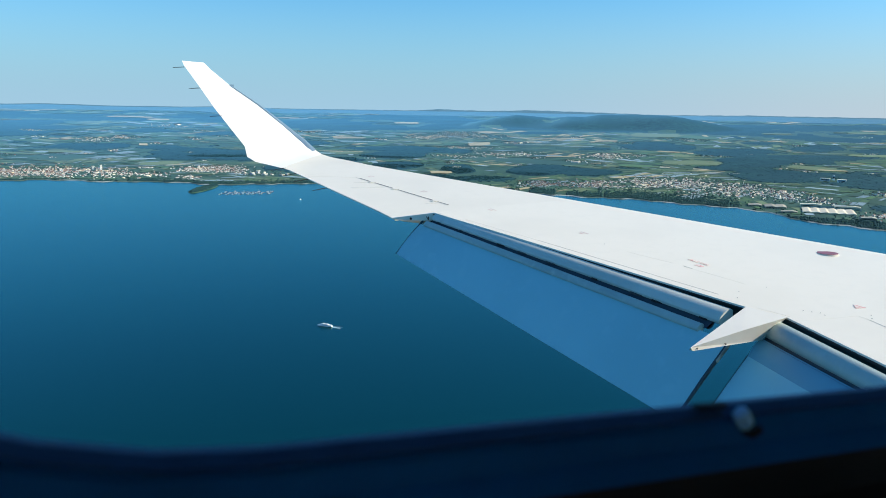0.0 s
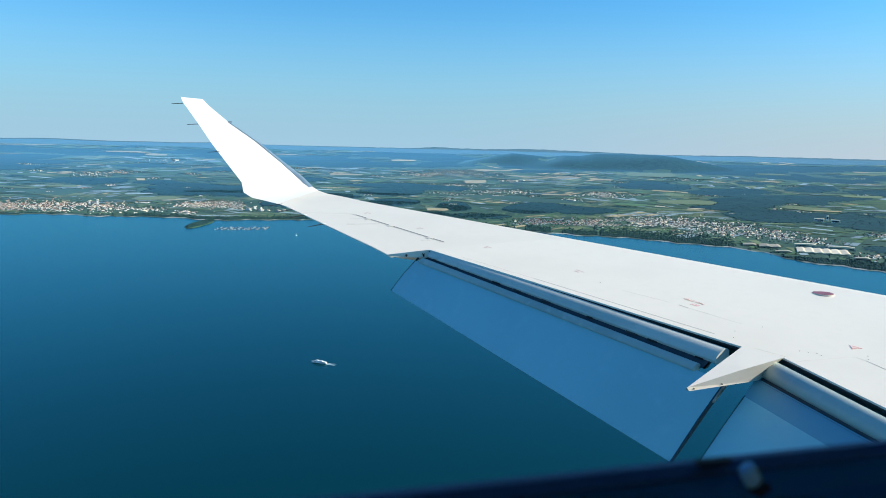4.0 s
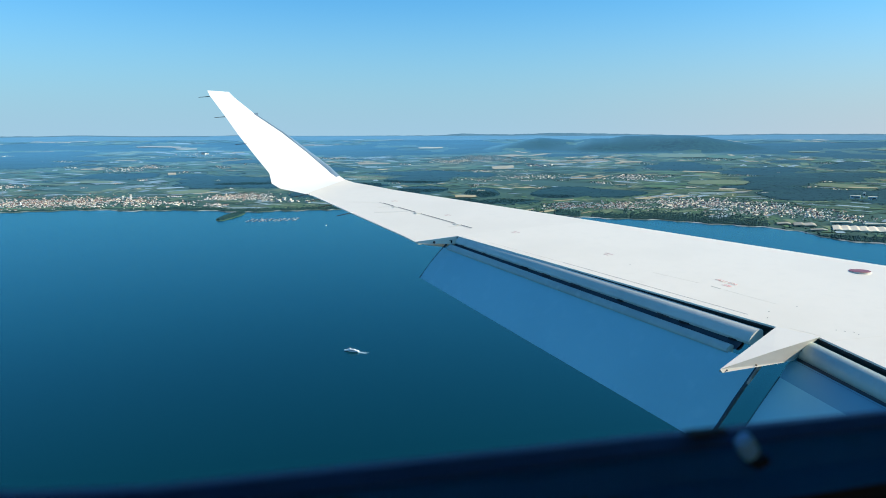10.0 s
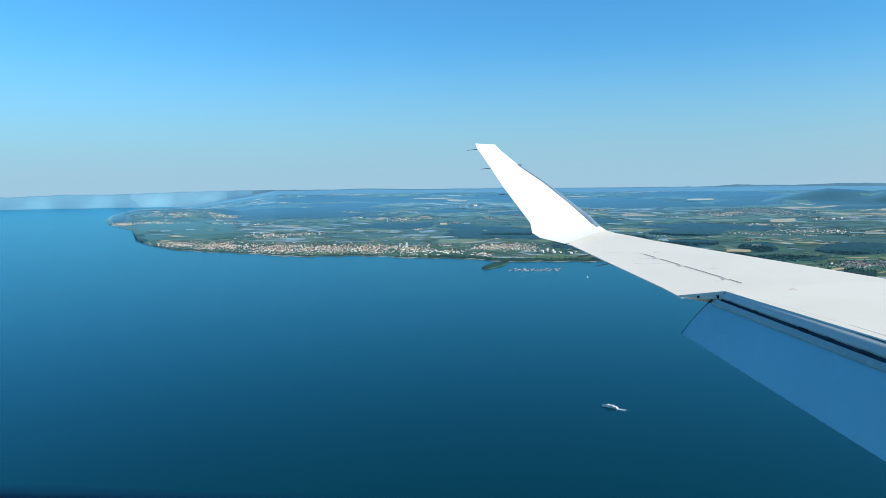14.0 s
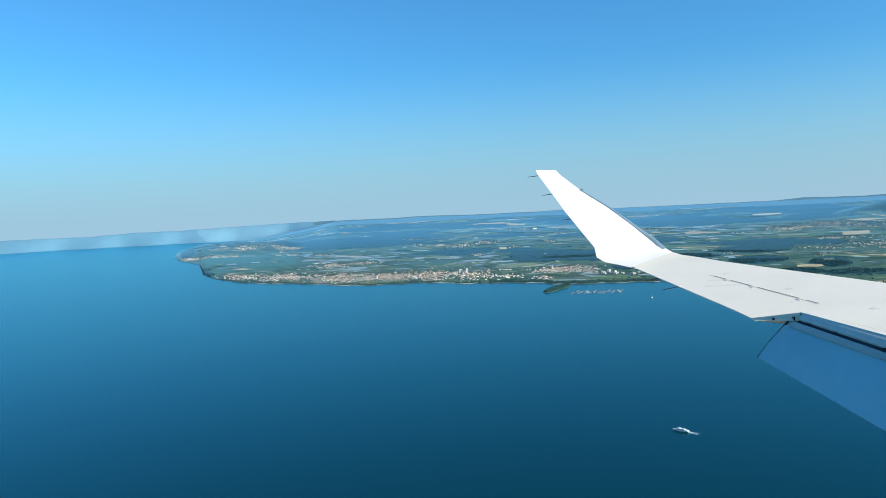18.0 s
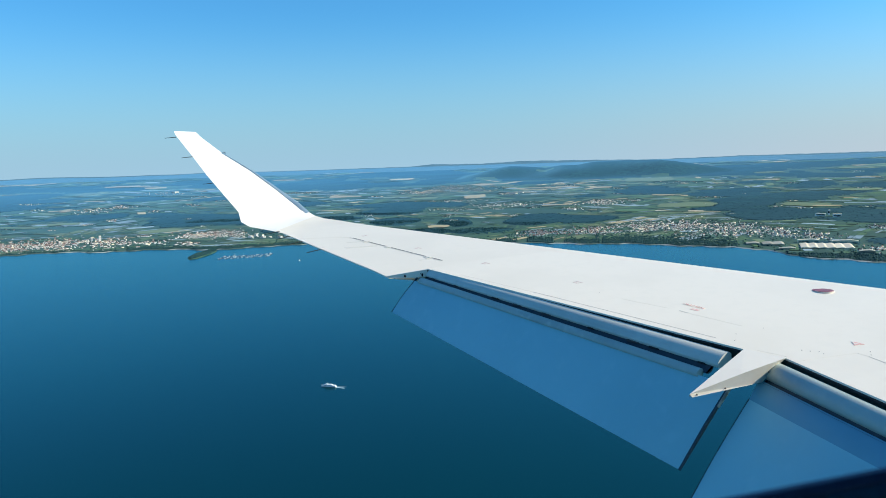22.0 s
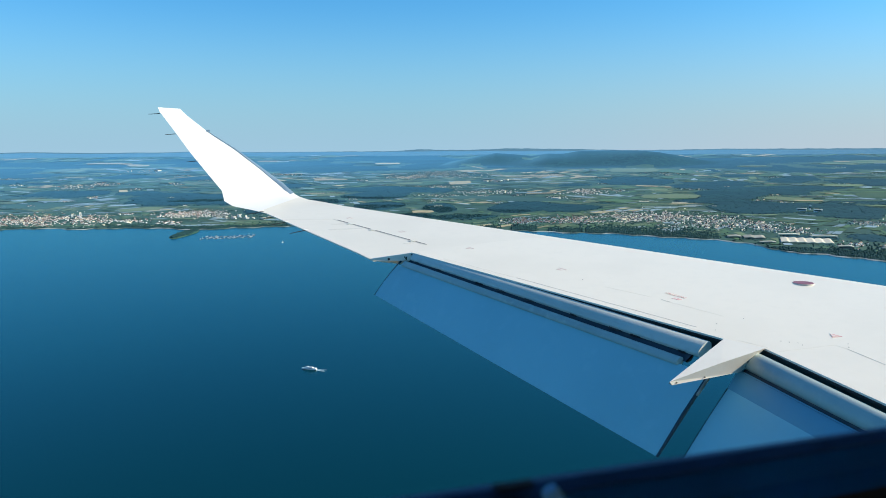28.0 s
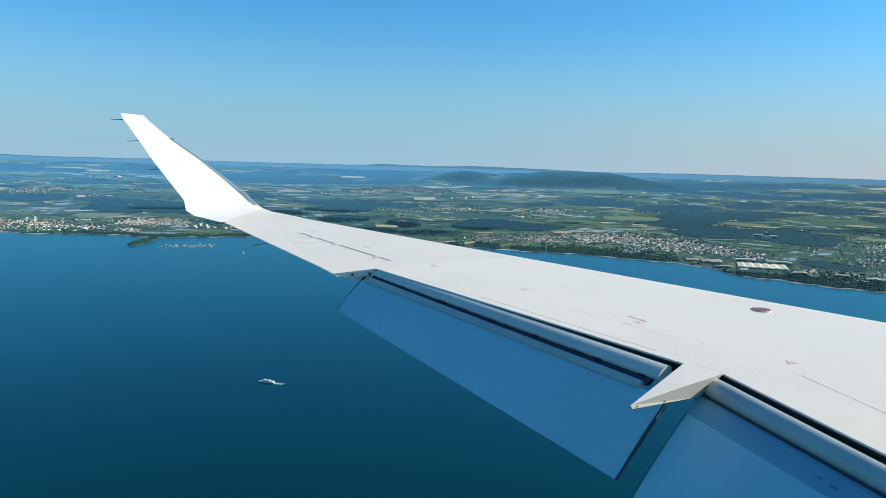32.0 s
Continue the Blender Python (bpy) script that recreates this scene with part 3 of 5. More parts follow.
bar("flap_vane", o0, FLAP_OUT + S * 0.975, (-0.092, 0.008), (-0.024, 0.114), 0.05, vane_metal, "grey metal flap vane", crown=0.8)
bar("flap_nose", FLAP_OUT + S * 0.008, FLAP_OUT + S * 0.95, (0.038, 0.106), (0.160, 0.228), 0.03, nose_metal, "worn grey leading edge of the flap", crown=0.8)
flap_panel("flap_panel", FLAP_OUT - S * 0.014, FLAP_OUT + S * 1.018, (0.098, 0.226), (-0.006, -0.006), (0.36, 0.622), flap_shade_blue, "large outboard flap, blue of its shade put into its colour")
# gap between vane and flap, its shade a dark bar, with a ragged seal
bar("slot_seal", o0, FLAP_OUT + S * 0.96, (-0.006, 0.056), (0.098, 0.182), 0.03, cove_dark, "slot between vane and flap, shade put into its colour", crown=-0.5)
rng = random.Random(4)
for i in range(9):
    t = (i + 0.2 + 0.6 * rng.random()) / 9
    a = lerp(-0.004, 0.104, t)
    p0, p1 = FLAP_OUT + S * t, FLAP_OUT + S * (t + 0.012 + 0.02 * rng.random())
    bar("seal_tab", p0, p1, (a + 0.004, a + 0.02 + 0.008 * rng.random()), (a + 0.004, a + 0.022), 0.010, rng.choice((seal_dark, seal_dark, rubber_black)), steps=1)
# dark side edges of the outboard flap
flap_side(FLAP_OUT - S * 0.016, 0.098, -0.05, 0.362, S.normalized() * 0.006)
flap_side(FLAP_OUT + S * 1.018, 0.226, -0.02, 0.624, S.normalized() * 0.012)

K = TE_ROOT - KINK_IN
bar("flap_vane", KINK_IN - K * 0.016, KINK_IN + K * 1.0, (-0.018, 0.122), (-0.01, 0.12), 0.065, nose_metal, "grey metal flap vane", crown=0.9)
bar("slot_seal", KINK_IN - K * 0.016, KINK_IN + K * 1.0, (0.118, 0.155), (0.118, 0.155), 0.03, cove_dark, "slot between vane and flap, shade put into its colour", crown=-0.5)
flap_panel("flap_forward_panel", KINK_IN - K * 0.026, KINK_IN + K * 1.0, (0.15, 0.15), (-0.006, -0.006), (0.14, 0.125), flap_band_shade, "forward strip of the inboard flap, deeper shade put into its colour")
flap_panel("flap_panel", KINK_IN - K * 0.026, KINK_IN + K * 1.0, (0.15, 0.15), (0.138, 0.123), (0.86, 0.95), flap_shade_blue, "large inboard flap, blue of its shade put into its colour")
flap_side(KINK_IN - K * 0.026, 0.15, 0.138, 0.86, -K.normalized() * 0.006)

# scuffs on the forward strip of the inboard flap
for t, c, w in ((0.30, 0.07, 0.03), (0.325, 0.075, 0.05), (0.37, 0.09, 0.02), (0.43, 0.085, 0.06), (0.47, 0.10, 0.03)):
    p = KINK_IN + K * t + START + AFT * 0.15 + PANEL * c + PANEL_N * 0.006
    q = p + K.normalized() * w
    wing_part("scuff", loft("scuff", [[e + PANEL * 0.008 + PANEL_N * 0.002, e - PANEL * 0.006 + PANEL_N * 0.002, e - PANEL * 0.006 - PANEL_N * 0.004, e + PANEL * 0.008 - PANEL_N * 0.004] for e in (p, q)], seam_blue, smooth=False))

# cove behind the lip, its shade put into a near-black colour
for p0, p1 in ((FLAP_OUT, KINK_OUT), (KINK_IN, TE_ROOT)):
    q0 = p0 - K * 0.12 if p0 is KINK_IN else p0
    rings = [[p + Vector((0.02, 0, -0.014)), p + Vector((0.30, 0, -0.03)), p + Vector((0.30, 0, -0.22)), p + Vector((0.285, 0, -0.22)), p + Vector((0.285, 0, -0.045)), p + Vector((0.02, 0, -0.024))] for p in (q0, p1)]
    wing_part("cove", loft("cove", rings, cove_dark, smooth=False), "cove behind the wing lip, shade put into its colour")
    # black strip under the lip, added for its shadow
    rings = [[p + Vector((0.003, 0, -0.013)), p + Vector((-0.004, 0, -0.013)), p + Vector((-0.006, 0, -0.024)), p + Vector((0.003, 0, -0.024))] for p in (p0, p1)]
    wing_part("lip_seal", loft("lip_seal", rings, rubber_black, smooth=False), "black strip under the wing lip, put in for its shadow")

# ---- flap track fairing between the flaps: flat-topped, tapering to a blunt tip ----
T, U, A = Vector((3.10, 3.075, -1.287)), KINK_OUT + Vector((0.0, 0.0, 0.003)), KINK_IN + Vector((0.0, 0.0, 0.003))
LOW = Vector((3.885, 3.262, -1.392))
verts = [T, U, A, LOW, LOW + Vector((0.03, 0.15, -0.01)), T + Vector((0.03, 0.012, -0.028)), T + Vector((0.03, 0.04, -0.028)), (T + A) / 2 + Vector((0, 0, 0.005))]
faces = [(0, 7, 2, 1), (0, 5, 3, 7), (7, 3, 2), (5, 6, 4, 3), (0, 6, 5), (0, 1, 4, 6), (2, 3, 4, 1)]
fair_me = mesh_of("track_fairing", verts, faces, [fairing_paint])
bm = bmesh.new()
bm.from_mesh(fair_me)
bpy.data.meshes.remove(fair_me)
fairing = wing_part("track_fairing", bm_mesh("track_fairing", bm, fairing_paint), "white tapered flap track fairing")
for t, u in ((0.06, 0.6), (0.42, 0.8), (0.93, 0.5)):
    p = T.lerp(A, t).lerp((T + Vector((0.03, 0.012, -0.028))).lerp(LOW, t), u)
    wing_part("fairing_screw", rod("fairing_screw", slot_grey, p + Vector((0, 0.006, 0.002)), p + Vector((0.0, -0.005, -0.002)), 0.005, 0.0045, 8))
# tan edge strip on the flap's inner side
base = FLAP_OUT + S * 1.022 + START + AFT * 0.226
prof = [base + PANEL * c + PANEL_N * h for c, h in ((0.02, 0.004), (0.15, 0.006), (0.16, -0.002), (0.02, -0.008))]
wing_part("edge_strip", loft("edge_strip", [prof, [p + S.normalized() * 0.014 for p in prof]], tan_edge, smooth=False), "tan edge strip of the flap")

# static wicks on trailing edges
for p, d in ((Vector((1.515, 10.735, 0.50)), (-0.12, 0.02, -0.012)), (Vector((1.695, 10.65, 0.235)), (-0.12, 0.02, -0.012)), (Vector((1.93, 10.47, -0.12)), (-0.13, 0.02, -0.012)),
             *((te_tip(y0), (-0.17, 0.0, -0.03)) for y0 in (9.4, 9.03, 8.67, 8.15))):
    wing_part("static_wick", rod("static_wick", rubber_black, p + Vector((0.02, 0, 0)), p + Vector(d), 0.0055, 0.0035, 6), "thin black static discharge wick")
for y0 in (9.4, 9.03, 8.67, 8.15):
    p = te_tip(y0)
    wing_part("wick_mount", rod("wick_mount", winglet_lit_white, p + Vector((0.03, 0, 0.004)), p + Vector((-0.006, 0, 0.0)), 0.006, 0.005, 6))

# finer pieces hang on the part that carries them
def nearest(name, point):
    obs = [o for o in wing.children if o.name.split(".")[0] == name]
    return min(obs, key=lambda o: min((v.co - point).length for v in o.data.vertices))


CARRIER = {"leading_edge_strip": "winglet", "aileron_slot": "outer_wing_skin", "hinge_cover": "outer_wing_skin", "end_plate_hole": "end_plate", "filler_cap": "filler_rim", "flap_side": "flap_panel", "edge_strip": "flap_panel", "drain_hole": "flap_panel", "scuff": "flap_forward_panel", "edge_bracket": "winglet", "soot_streak": "outer_wing_skin", "seal_tab": "slot_seal", "fairing_screw": "track_fairing", "lip_seal": "cove", "wick_mount": "outer_wing_skin"}
for ob in list(wing.children):
    kind = ob.name.split(".")[0]
    if kind == "static_wick":
        up = sum(v.co.z for v in ob.data.vertices) / len(ob.data.vertices) > -0.5
        target = nearest("winglet" if up else "outer_wing_skin", ob.data.vertices[0].co)
    elif kind in CARRIER:
        target = nearest(CARRIER[kind], ob.data.vertices[0].co)
    else:
        continue
    ob.parent = target
    ob.matrix_parent_inverse = Matrix()

# ---- fuselage side, cabin window and dark cabin ----
WIN_Y = 0.12


def window_outline(grow, n=10):
    """The rounded opening, enlarged by grow, as (x, z)."""
    x0, x1, z0, z1, r, wide = -0.106, 0.384, -0.0555, 0.26, 0.098, 1.2
    pts = []
    for cx, cz, a0 in ((x0 + r * wide, z0 + r, 180), (x1 - r * wide, z0 + r, 270), (x1 - r * wide, z1 - r, 0), (x0 + r * wide, z1 - r, 90)):
        for i in range(n + 1):
            a = radians(a0 + 90 * i / n)
            px, pz = cx + (r * wide + grow) * math.cos(a), cz + (r + grow) * math.sin(a)
            pts.append((px, pz - 0.085 * (px - 0.02)))
    return pts


R_F, C_Y, C_Z = 1.345, 0.155 - 1.345, 0.0


def hull_y(z):
    return C_Y + math.sqrt(max(0.0, R_F * R_F - (z - C_Z) ** 2))


def window_ring(name, profile, mat):
    """profile: (grow, y) places from the opening outwards."""
    rings = [[Vector((x, y - 0.155 + hull_y(z), z)) for x, z in window_outline(g)] for g, y in profile]
    return loft(name, rings, mat, caps=False)


window = tagged(empty("window_1", (0.14, WIN_Y, -0.06)), "rounded aircraft cabin window with dark rim", "window", kind="structure")


def win_part(name, data, label=""):
    ob = new(name, data)
    ob.parent = window
    ob.matrix_parent_inverse = Matrix.Translation(window.location).inverted()
    return tagged(ob, label)


win_part("gasket", window_ring("gasket", ((0.022, 0.150), (0.002, 0.122), (0.0, 0.119), (0.003, 0.1168), (0.008, 0.1168), (0.0095, 0.1155), (0.0135, 0.1150), (0.015, 0.120)), gasket_grey), "dark blue window gasket")
win_part("inner_seal", window_ring("inner_seal", ((0.0012, 0.1235), (-0.0012, 0.1215), (-0.0014, 0.1188), (0.0006, 0.1166), (0.0016, 0.1175)), seal_navy), "dark navy rubber seal along the opening")
win_part("groove", window_ring("groove", ((0.0142, 0.1185), (0.016, 0.126), (0.031, 0.126), (0.033, 0.118)), rubber_black), "black groove round the window")
win_part("reveal", window_ring("reveal", ((0.032, 0.1195), (0.034, 0.113), (0.065, 0.108), (0.10, 0.107)), panel_grey), "grey window reveal")


def tilted_box(name, mat, size, at, lean, bevel):
    me = box(name, mat, size, bevel=bevel)
    me.transform(Matrix.Translation(at) @ Matrix.Rotation(radians(lean), 4, "Y"))
    return me


# small pale clip on the rim with its dark foot
win_part("rim_clip", tilted_box("rim_clip", clip_plastic, (0.0038, 0.003, 0.0060), (0.1262, 0.113, -0.0652), -38, 0.0008), "small pale plastic clip")
win_part("clip_foot", tilted_box("clip_foot", rubber_black, (0.004, 0.004, 0.002), (0.1290, 0.1125, -0.0686), -20, 0.0005), "black foot of the clip")
win_part("clip_slot", tilted_box("clip_slot", rubber_black, (0.010, 0.003, 0.0013), (0.1175, 0.1155, -0.0616), 5, 0.0005), "black slot in the gasket")

# sidewall panel round the window, then the cabin's shell
edge = window_outline(0.098)
k = len(edge)
outer_pts = []
for x, z in edge:
    dx, dz = x - 0.14, z - 0.15
    s = 1.0 / max(abs(dx) / 1.6, abs(dz) / 0.95)
    outer_pts.append((0.14 + dx * s, 0.15 + dz * s))
rings = [[Vector((lerp(a[0], b[0], u), hull_y(lerp(a[1], b[1], u)) - 0.0485, lerp(a[1], b[1], u))) for a, b in zip(edge, outer_pts)] for u in (0, 0.15, 0.4, 0.7, 1.0)]
sidewall = part("wall_cabin", loft("wall_cabin", rings, panel_grey, caps=False))
tagged(sidewall, "grey cabin sidewall panel round the window", "wall", kind="structure")

# fuselage skin: bands of plates that leave the window open
verts, faces = [], []
xs = [-3.2, -2.6, -2.13, -1.4, -0.93, -0.125, 0.402, 1.2, 1.67, 2.4, 2.87, 3.6, 4.07, 6.0, 9.5]
open_bays = (-2.6, -1.4, -0.125, 1.2, 2.4, 3.6)
angs = [-90, -80, -70, -60, -50, -40, -30, -20, -12, -4.6, 4, 12.4, 20, 30, 40, 50, 60, 70, 80, 90, 102, 114, 126, 138, 150, 160, 167.6, 176, 184.6, 198, 210, 222, 234, 246, 258, 270]
for x in xs:
    for a in angs:
        verts.append((x, C_Y + R_F * math.cos(radians(a)), C_Z + R_F * math.sin(radians(a))))
na = len(angs)
for i in range(len(xs) - 1):
    for j in range(na - 1):
        if xs[i] in open_bays and (-5 < angs[j] < 12 or 167 < angs[j] < 184):
            continue
        faces.append((i * na + j, i * na + j + 1, (i + 1) * na + j + 1, (i + 1) * na + j))
faces.append(tuple(range(na)))
faces.append(tuple((len(xs) - 1) * na + j for j in range(na)))
hull = part("fuselage", mesh_of("fuselage", verts, faces, [fuselage_paint]))
tagged(hull, "white painted aircraft fuselage side beside the wing", "fuselage", kind="structure")

# ---- the lake and the land beyond it ----
# angle from the nose towards the wing tip, and how far below the horizon the shore lies, in degrees
SHORE = [(14, 7.6), (26, 7.35), (33, 7.2), (37.6, 7.0), (40, 6.55), (42, 6.4), (45.5, 6.25), (49, 6.13), (53, 6.05), (57, 5.95), (62, 5.75), (68, 5.55), (71.5, 5.45), (74, 5.42), (77, 5.5), (79.8, 5.5), (82.3, 5.3), (87.3, 5.15), (89.5, 5.0), (93, 4.94), (96.4, 4.85), (100.7, 4.45), (103.8, 4.2), (105.3, 3.94), (106.1, 3.68), (106.6, 3.42), (106.75, 2.72), (107.2, 2.6), (107.7, 2.48), (108.2, 2.3), (108.45, 2.0)]
# far edge of the long cape, behind which the lake goes on
CAPE_BACK = [(100.5, 1.12), (103, 1.16), (105.8, 1.24), (107, 1.36), (107.9, 1.6), (108.45, 2.0)]
CAPE_END = 108.45
HORIZON = 0.08
RIM = 4960.0


def polar(az, d, z=0.0):
    return (d * math.cos(radians(az)), d * math.sin(radians(az)), -H + z)


def base_height(az, d):
    """The country climbs slowly from the shore; beside the open lake it stays low."""
    return 92 * np.clip((d - 1600) / 3250, 0, 1) ** 1.8 * (1 - np.clip((az - 97) / 6, 0, 1))


def dip(az, d):
    """Degrees below the horizon at which the open country shows."""
    return np.degrees(np.arctan((H - base_height(az, d)) / d)) - HORIZON


def reach(az, below):
    """The distance at which the open country shows that many degrees below the horizon."""
    az, below = np.broadcast_arrays(np.asarray(az, dtype=float), np.asarray(below, dtype=float))
    lo, hi = np.full(az.shape, 300.0), np.full(az.shape, 6000.0)
    for _ in range(40):
        m = (lo + hi) / 2
        lo, hi = np.where(dip(az, m) > below, m, lo), np.where(dip(az, m) > below, hi, m)
    return (lo + hi) / 2


AZ_TABLE = np.arange(10, 145, 0.1)
SHORE_TABLE = reach(AZ_TABLE, np.interp(AZ_TABLE, [p[0] for p in SHORE], [p[1] for p in SHORE]))
SHORE_TABLE = SHORE_TABLE * (1 + 0.004 * np.sin(AZ_TABLE * 0.9 + 1) + 0.004 * np.sin(AZ_TABLE * 2.7) + 0.002 * np.sin(AZ_TABLE * 6.1))
BACK_TABLE = reach(AZ_TABLE, np.interp(AZ_TABLE, [p[0] for p in CAPE_BACK], [p[1] for p in CAPE_BACK]))


def far_shore(az):
    return 4745 - 300 * np.clip((az - 117) / 4, 0, 1) + 30 * np.sin(az * 1.7)


def opposite(az):
    """The far shore, and the inlet that narrows behind the cape."""
    back, wide = np.interp(az, AZ_TABLE, BACK_TABLE), far_shore(az)
    return np.where(az < 104.5, back + (wide - back) * np.clip((az - 100.5) / 4, 0, 1), wide)


def shore_distance(az):
    # past the last cape the near water runs through to the far shore
    return np.where(az > CAPE_END, far_shore(az), np.interp(az, AZ_TABLE, SHORE_TABLE))


def smooth_noise(x, y, seed):
    r = np.random.RandomState(seed)
    out = 0.0
    for k in range(6):
        a, p, f = r.uniform(0, 2 * np.pi), r.uniform(0, 2 * np.pi), r.uniform(0.5, 2.2)
        out = out + np.sin((x * np.cos(a) + y * np.sin(a)) * f + p)
    return out / 2.5


# outlines against the sky: angle, degrees below the horizon
HILL_TOP = [(39, 1.5), (41.5, 1.16), (43.4, 0.78), (44.7, 0.52), (46.4, 0.20), (47.4, 0.08), (49.5, 0.05), (52.1, 0.10), (53.2, 0.28), (54.4, 0.27), (55.6, 0.42), (56.8, 0.30), (58.2, 0.22), (59.4, 0.42), (60.5, 0.66), (61.8, 0.92), (64, 1.3)]
RIDGE_TOP = [(14, 0.0), (39, -0.03), (43, -0.02), (48, 0.04), (52, -0.06), (57, -0.15), (60, -0.05), (62, -0.06), (64, -0.12), (65.5, 0.02), (69, 0.02), (73.7, 0.1), (77, 0.09), (80, 0.02), (84, 0.06), (90, 0.02), (97, 0.0), (100.5, 0.02), (104, 0.1), (108, 0.22), (111, 0.2), (114, 0.34), (118, 0.3), (122, 0.4), (140, 0.4)]
CAPE_HILL = [(95, 0), (97, 0), (99.5, 13), (101.5, 26), (104, 28), (105.8, 24), (107, 14), (107.9, 5), (108.45, 0)]


def from_table(table, az):
    return np.interp(az, [p[0] for p in table], [p[1] for p in table])


def land_height(az, d):
    """Height of the land above the lake."""
    x, y = d * np.cos(np.radians(az)), d * np.sin(np.radians(az))
    ds = shore_distance(az)
    inland = np.clip((d - ds) / 60, 0, 1)
    roll = np.clip((d - ds) / 900, 0, 1) * (2.4 * smooth_noise(x / 160, y / 160, 3) + 1.0 * smooth_noise(x / 60, y / 60, 13))
    h = inland * (1.2 + np.maximum(roll, -1.0)) + base_height(az, d) * inland
    # wooded hill whose crest lies across the view
    crest = 3480 + 40 * np.sin(az * 0.9)
    top = H - crest * np.tan(np.radians(from_table(HILL_TOP, az) + HORIZON)) 
    side = np.clip(1 - np.abs(d - crest) / np.where(d < crest, 520, 600), 0, 1)
    hill = top * side * side * (3 - 2 * side) + (4.0 * side * (1 - side) * 4 + 0.8) * np.clip(side * 4, 0, 1) * smooth_noise(x / 75, y / 75, 41)
    h = np.maximum(h, np.where((az > 39) & (az < 64), hill, 0))
    # the rise above the cape's little towns
    side = np.clip(1 - np.abs(d - 3000) / 620, 0, 1)
    h = np.maximum(h, from_table(CAPE_HILL, az) * side * side * (3 - 2 * side) * inland)
    # the ridges that close the view
    far = np.clip((d - 4300) / 560, 0, 1)
    ridge = H - 4860 * np.tan(np.radians(from_table(RIDGE_TOP, az) + HORIZON)) + 0.8 * np.sin(az * 3.3) + 0.5 * np.sin(az * 7.9)
    over = opposite(az)
    wide = far_shore(az)
    low = np.maximum(1.5, base_height(az, d))
    beyond = np.where(d > over, low + (ridge - low) * np.clip((d - wide) / (4900 - wide), 0, 1), h)
    h = np.where(d > 4860, ridge, np.maximum(h, ridge * far * far * far)) * (1 - np.clip((az - 97) / 3.5, 0, 1)) + beyond * np.clip((az - 97) / 3.5, 0, 1)
    channel = (az > 103) & (az < CAPE_END) & (d > np.interp(az, AZ_TABLE, BACK_TABLE)) & (d < over)
    return np.where(channel | (d < ds - 0.5), -1.5, h)


def array_mesh(name, verts, quads, mats, index=None, smooth=False):
    """Many equal faces at once; quads is an n x k array."""
    me = bpy.data.meshes.new(name)
    verts, quads = np.asarray(verts, dtype=np.float32), np.asarray(quads, dtype=np.int32)
    n, k = quads.shape
    me.vertices.add(len(verts))
    me.vertices.foreach_set("co", verts.ravel())
    me.loops.add(n * k)
    me.loops.foreach_set("vertex_index", quads.ravel())
    me.polygons.add(n)
    me.polygons.foreach_set("loop_start", np.arange(0, n * k, k, dtype=np.int32))
    for m in mats:
        me.materials.append(m)
    if index is not None:
        me.polygons.foreach_set("material_index", np.asarray(index, dtype=np.int32))
    me.update(calc_edges=True)
    me.validate()
    if smooth:
        me.polygons.foreach_set("use_smooth", np.ones(n, dtype=bool))
    return me


# water: one round sheet to the horizon
verts, faces = [(0, 0, -H)], []
radii = [40, 120, 300, 700, 1500, 3000, RIM]
for r in radii:
    verts += [polar(a, r) for a in range(0, 360, 5)]
for j in range(72):
    faces.append((0, 1 + j, 1 + (j + 1) % 72))
    for i in range(len(radii) - 1):
        a, b = 1 + i * 72 + j, 1 + i * 72 + (j + 1) % 72
        faces.append((a, a + 72, b + 72, b))
lake = part("water", mesh_of("water", verts, faces, [lake_water], smooth=True))
tagged(lake, "calm dark blue lake water with faint ripples", "lake", kind="structure")

# pale strip of beach and bank along the waterline
sel = np.arange(20, CAPE_END, 0.2)
ds = shore_distance(sel)
verts = [np.stack([(ds + off) * np.cos(np.radians(sel)), (ds + off) * np.sin(np.radians(sel)), np.full(len(sel), -H + z)], 1) for off, z in ((-0.6, 0.05), (2.6, 0.7))]
n = len(sel)
ids = np.arange(2 * n).reshape(2, n)
quads = np.stack([ids[0, :-1], ids[1, :-1], ids[1, 1:], ids[0, 1:]], -1)
bank = part("shore_bank", array_mesh("shore_bank", np.concatenate(verts), quads, [stone]))
tagged(bank, "pale stone bank along the lake shore", "shore", kind="structure")

rnd = np.random.RandomState(11)

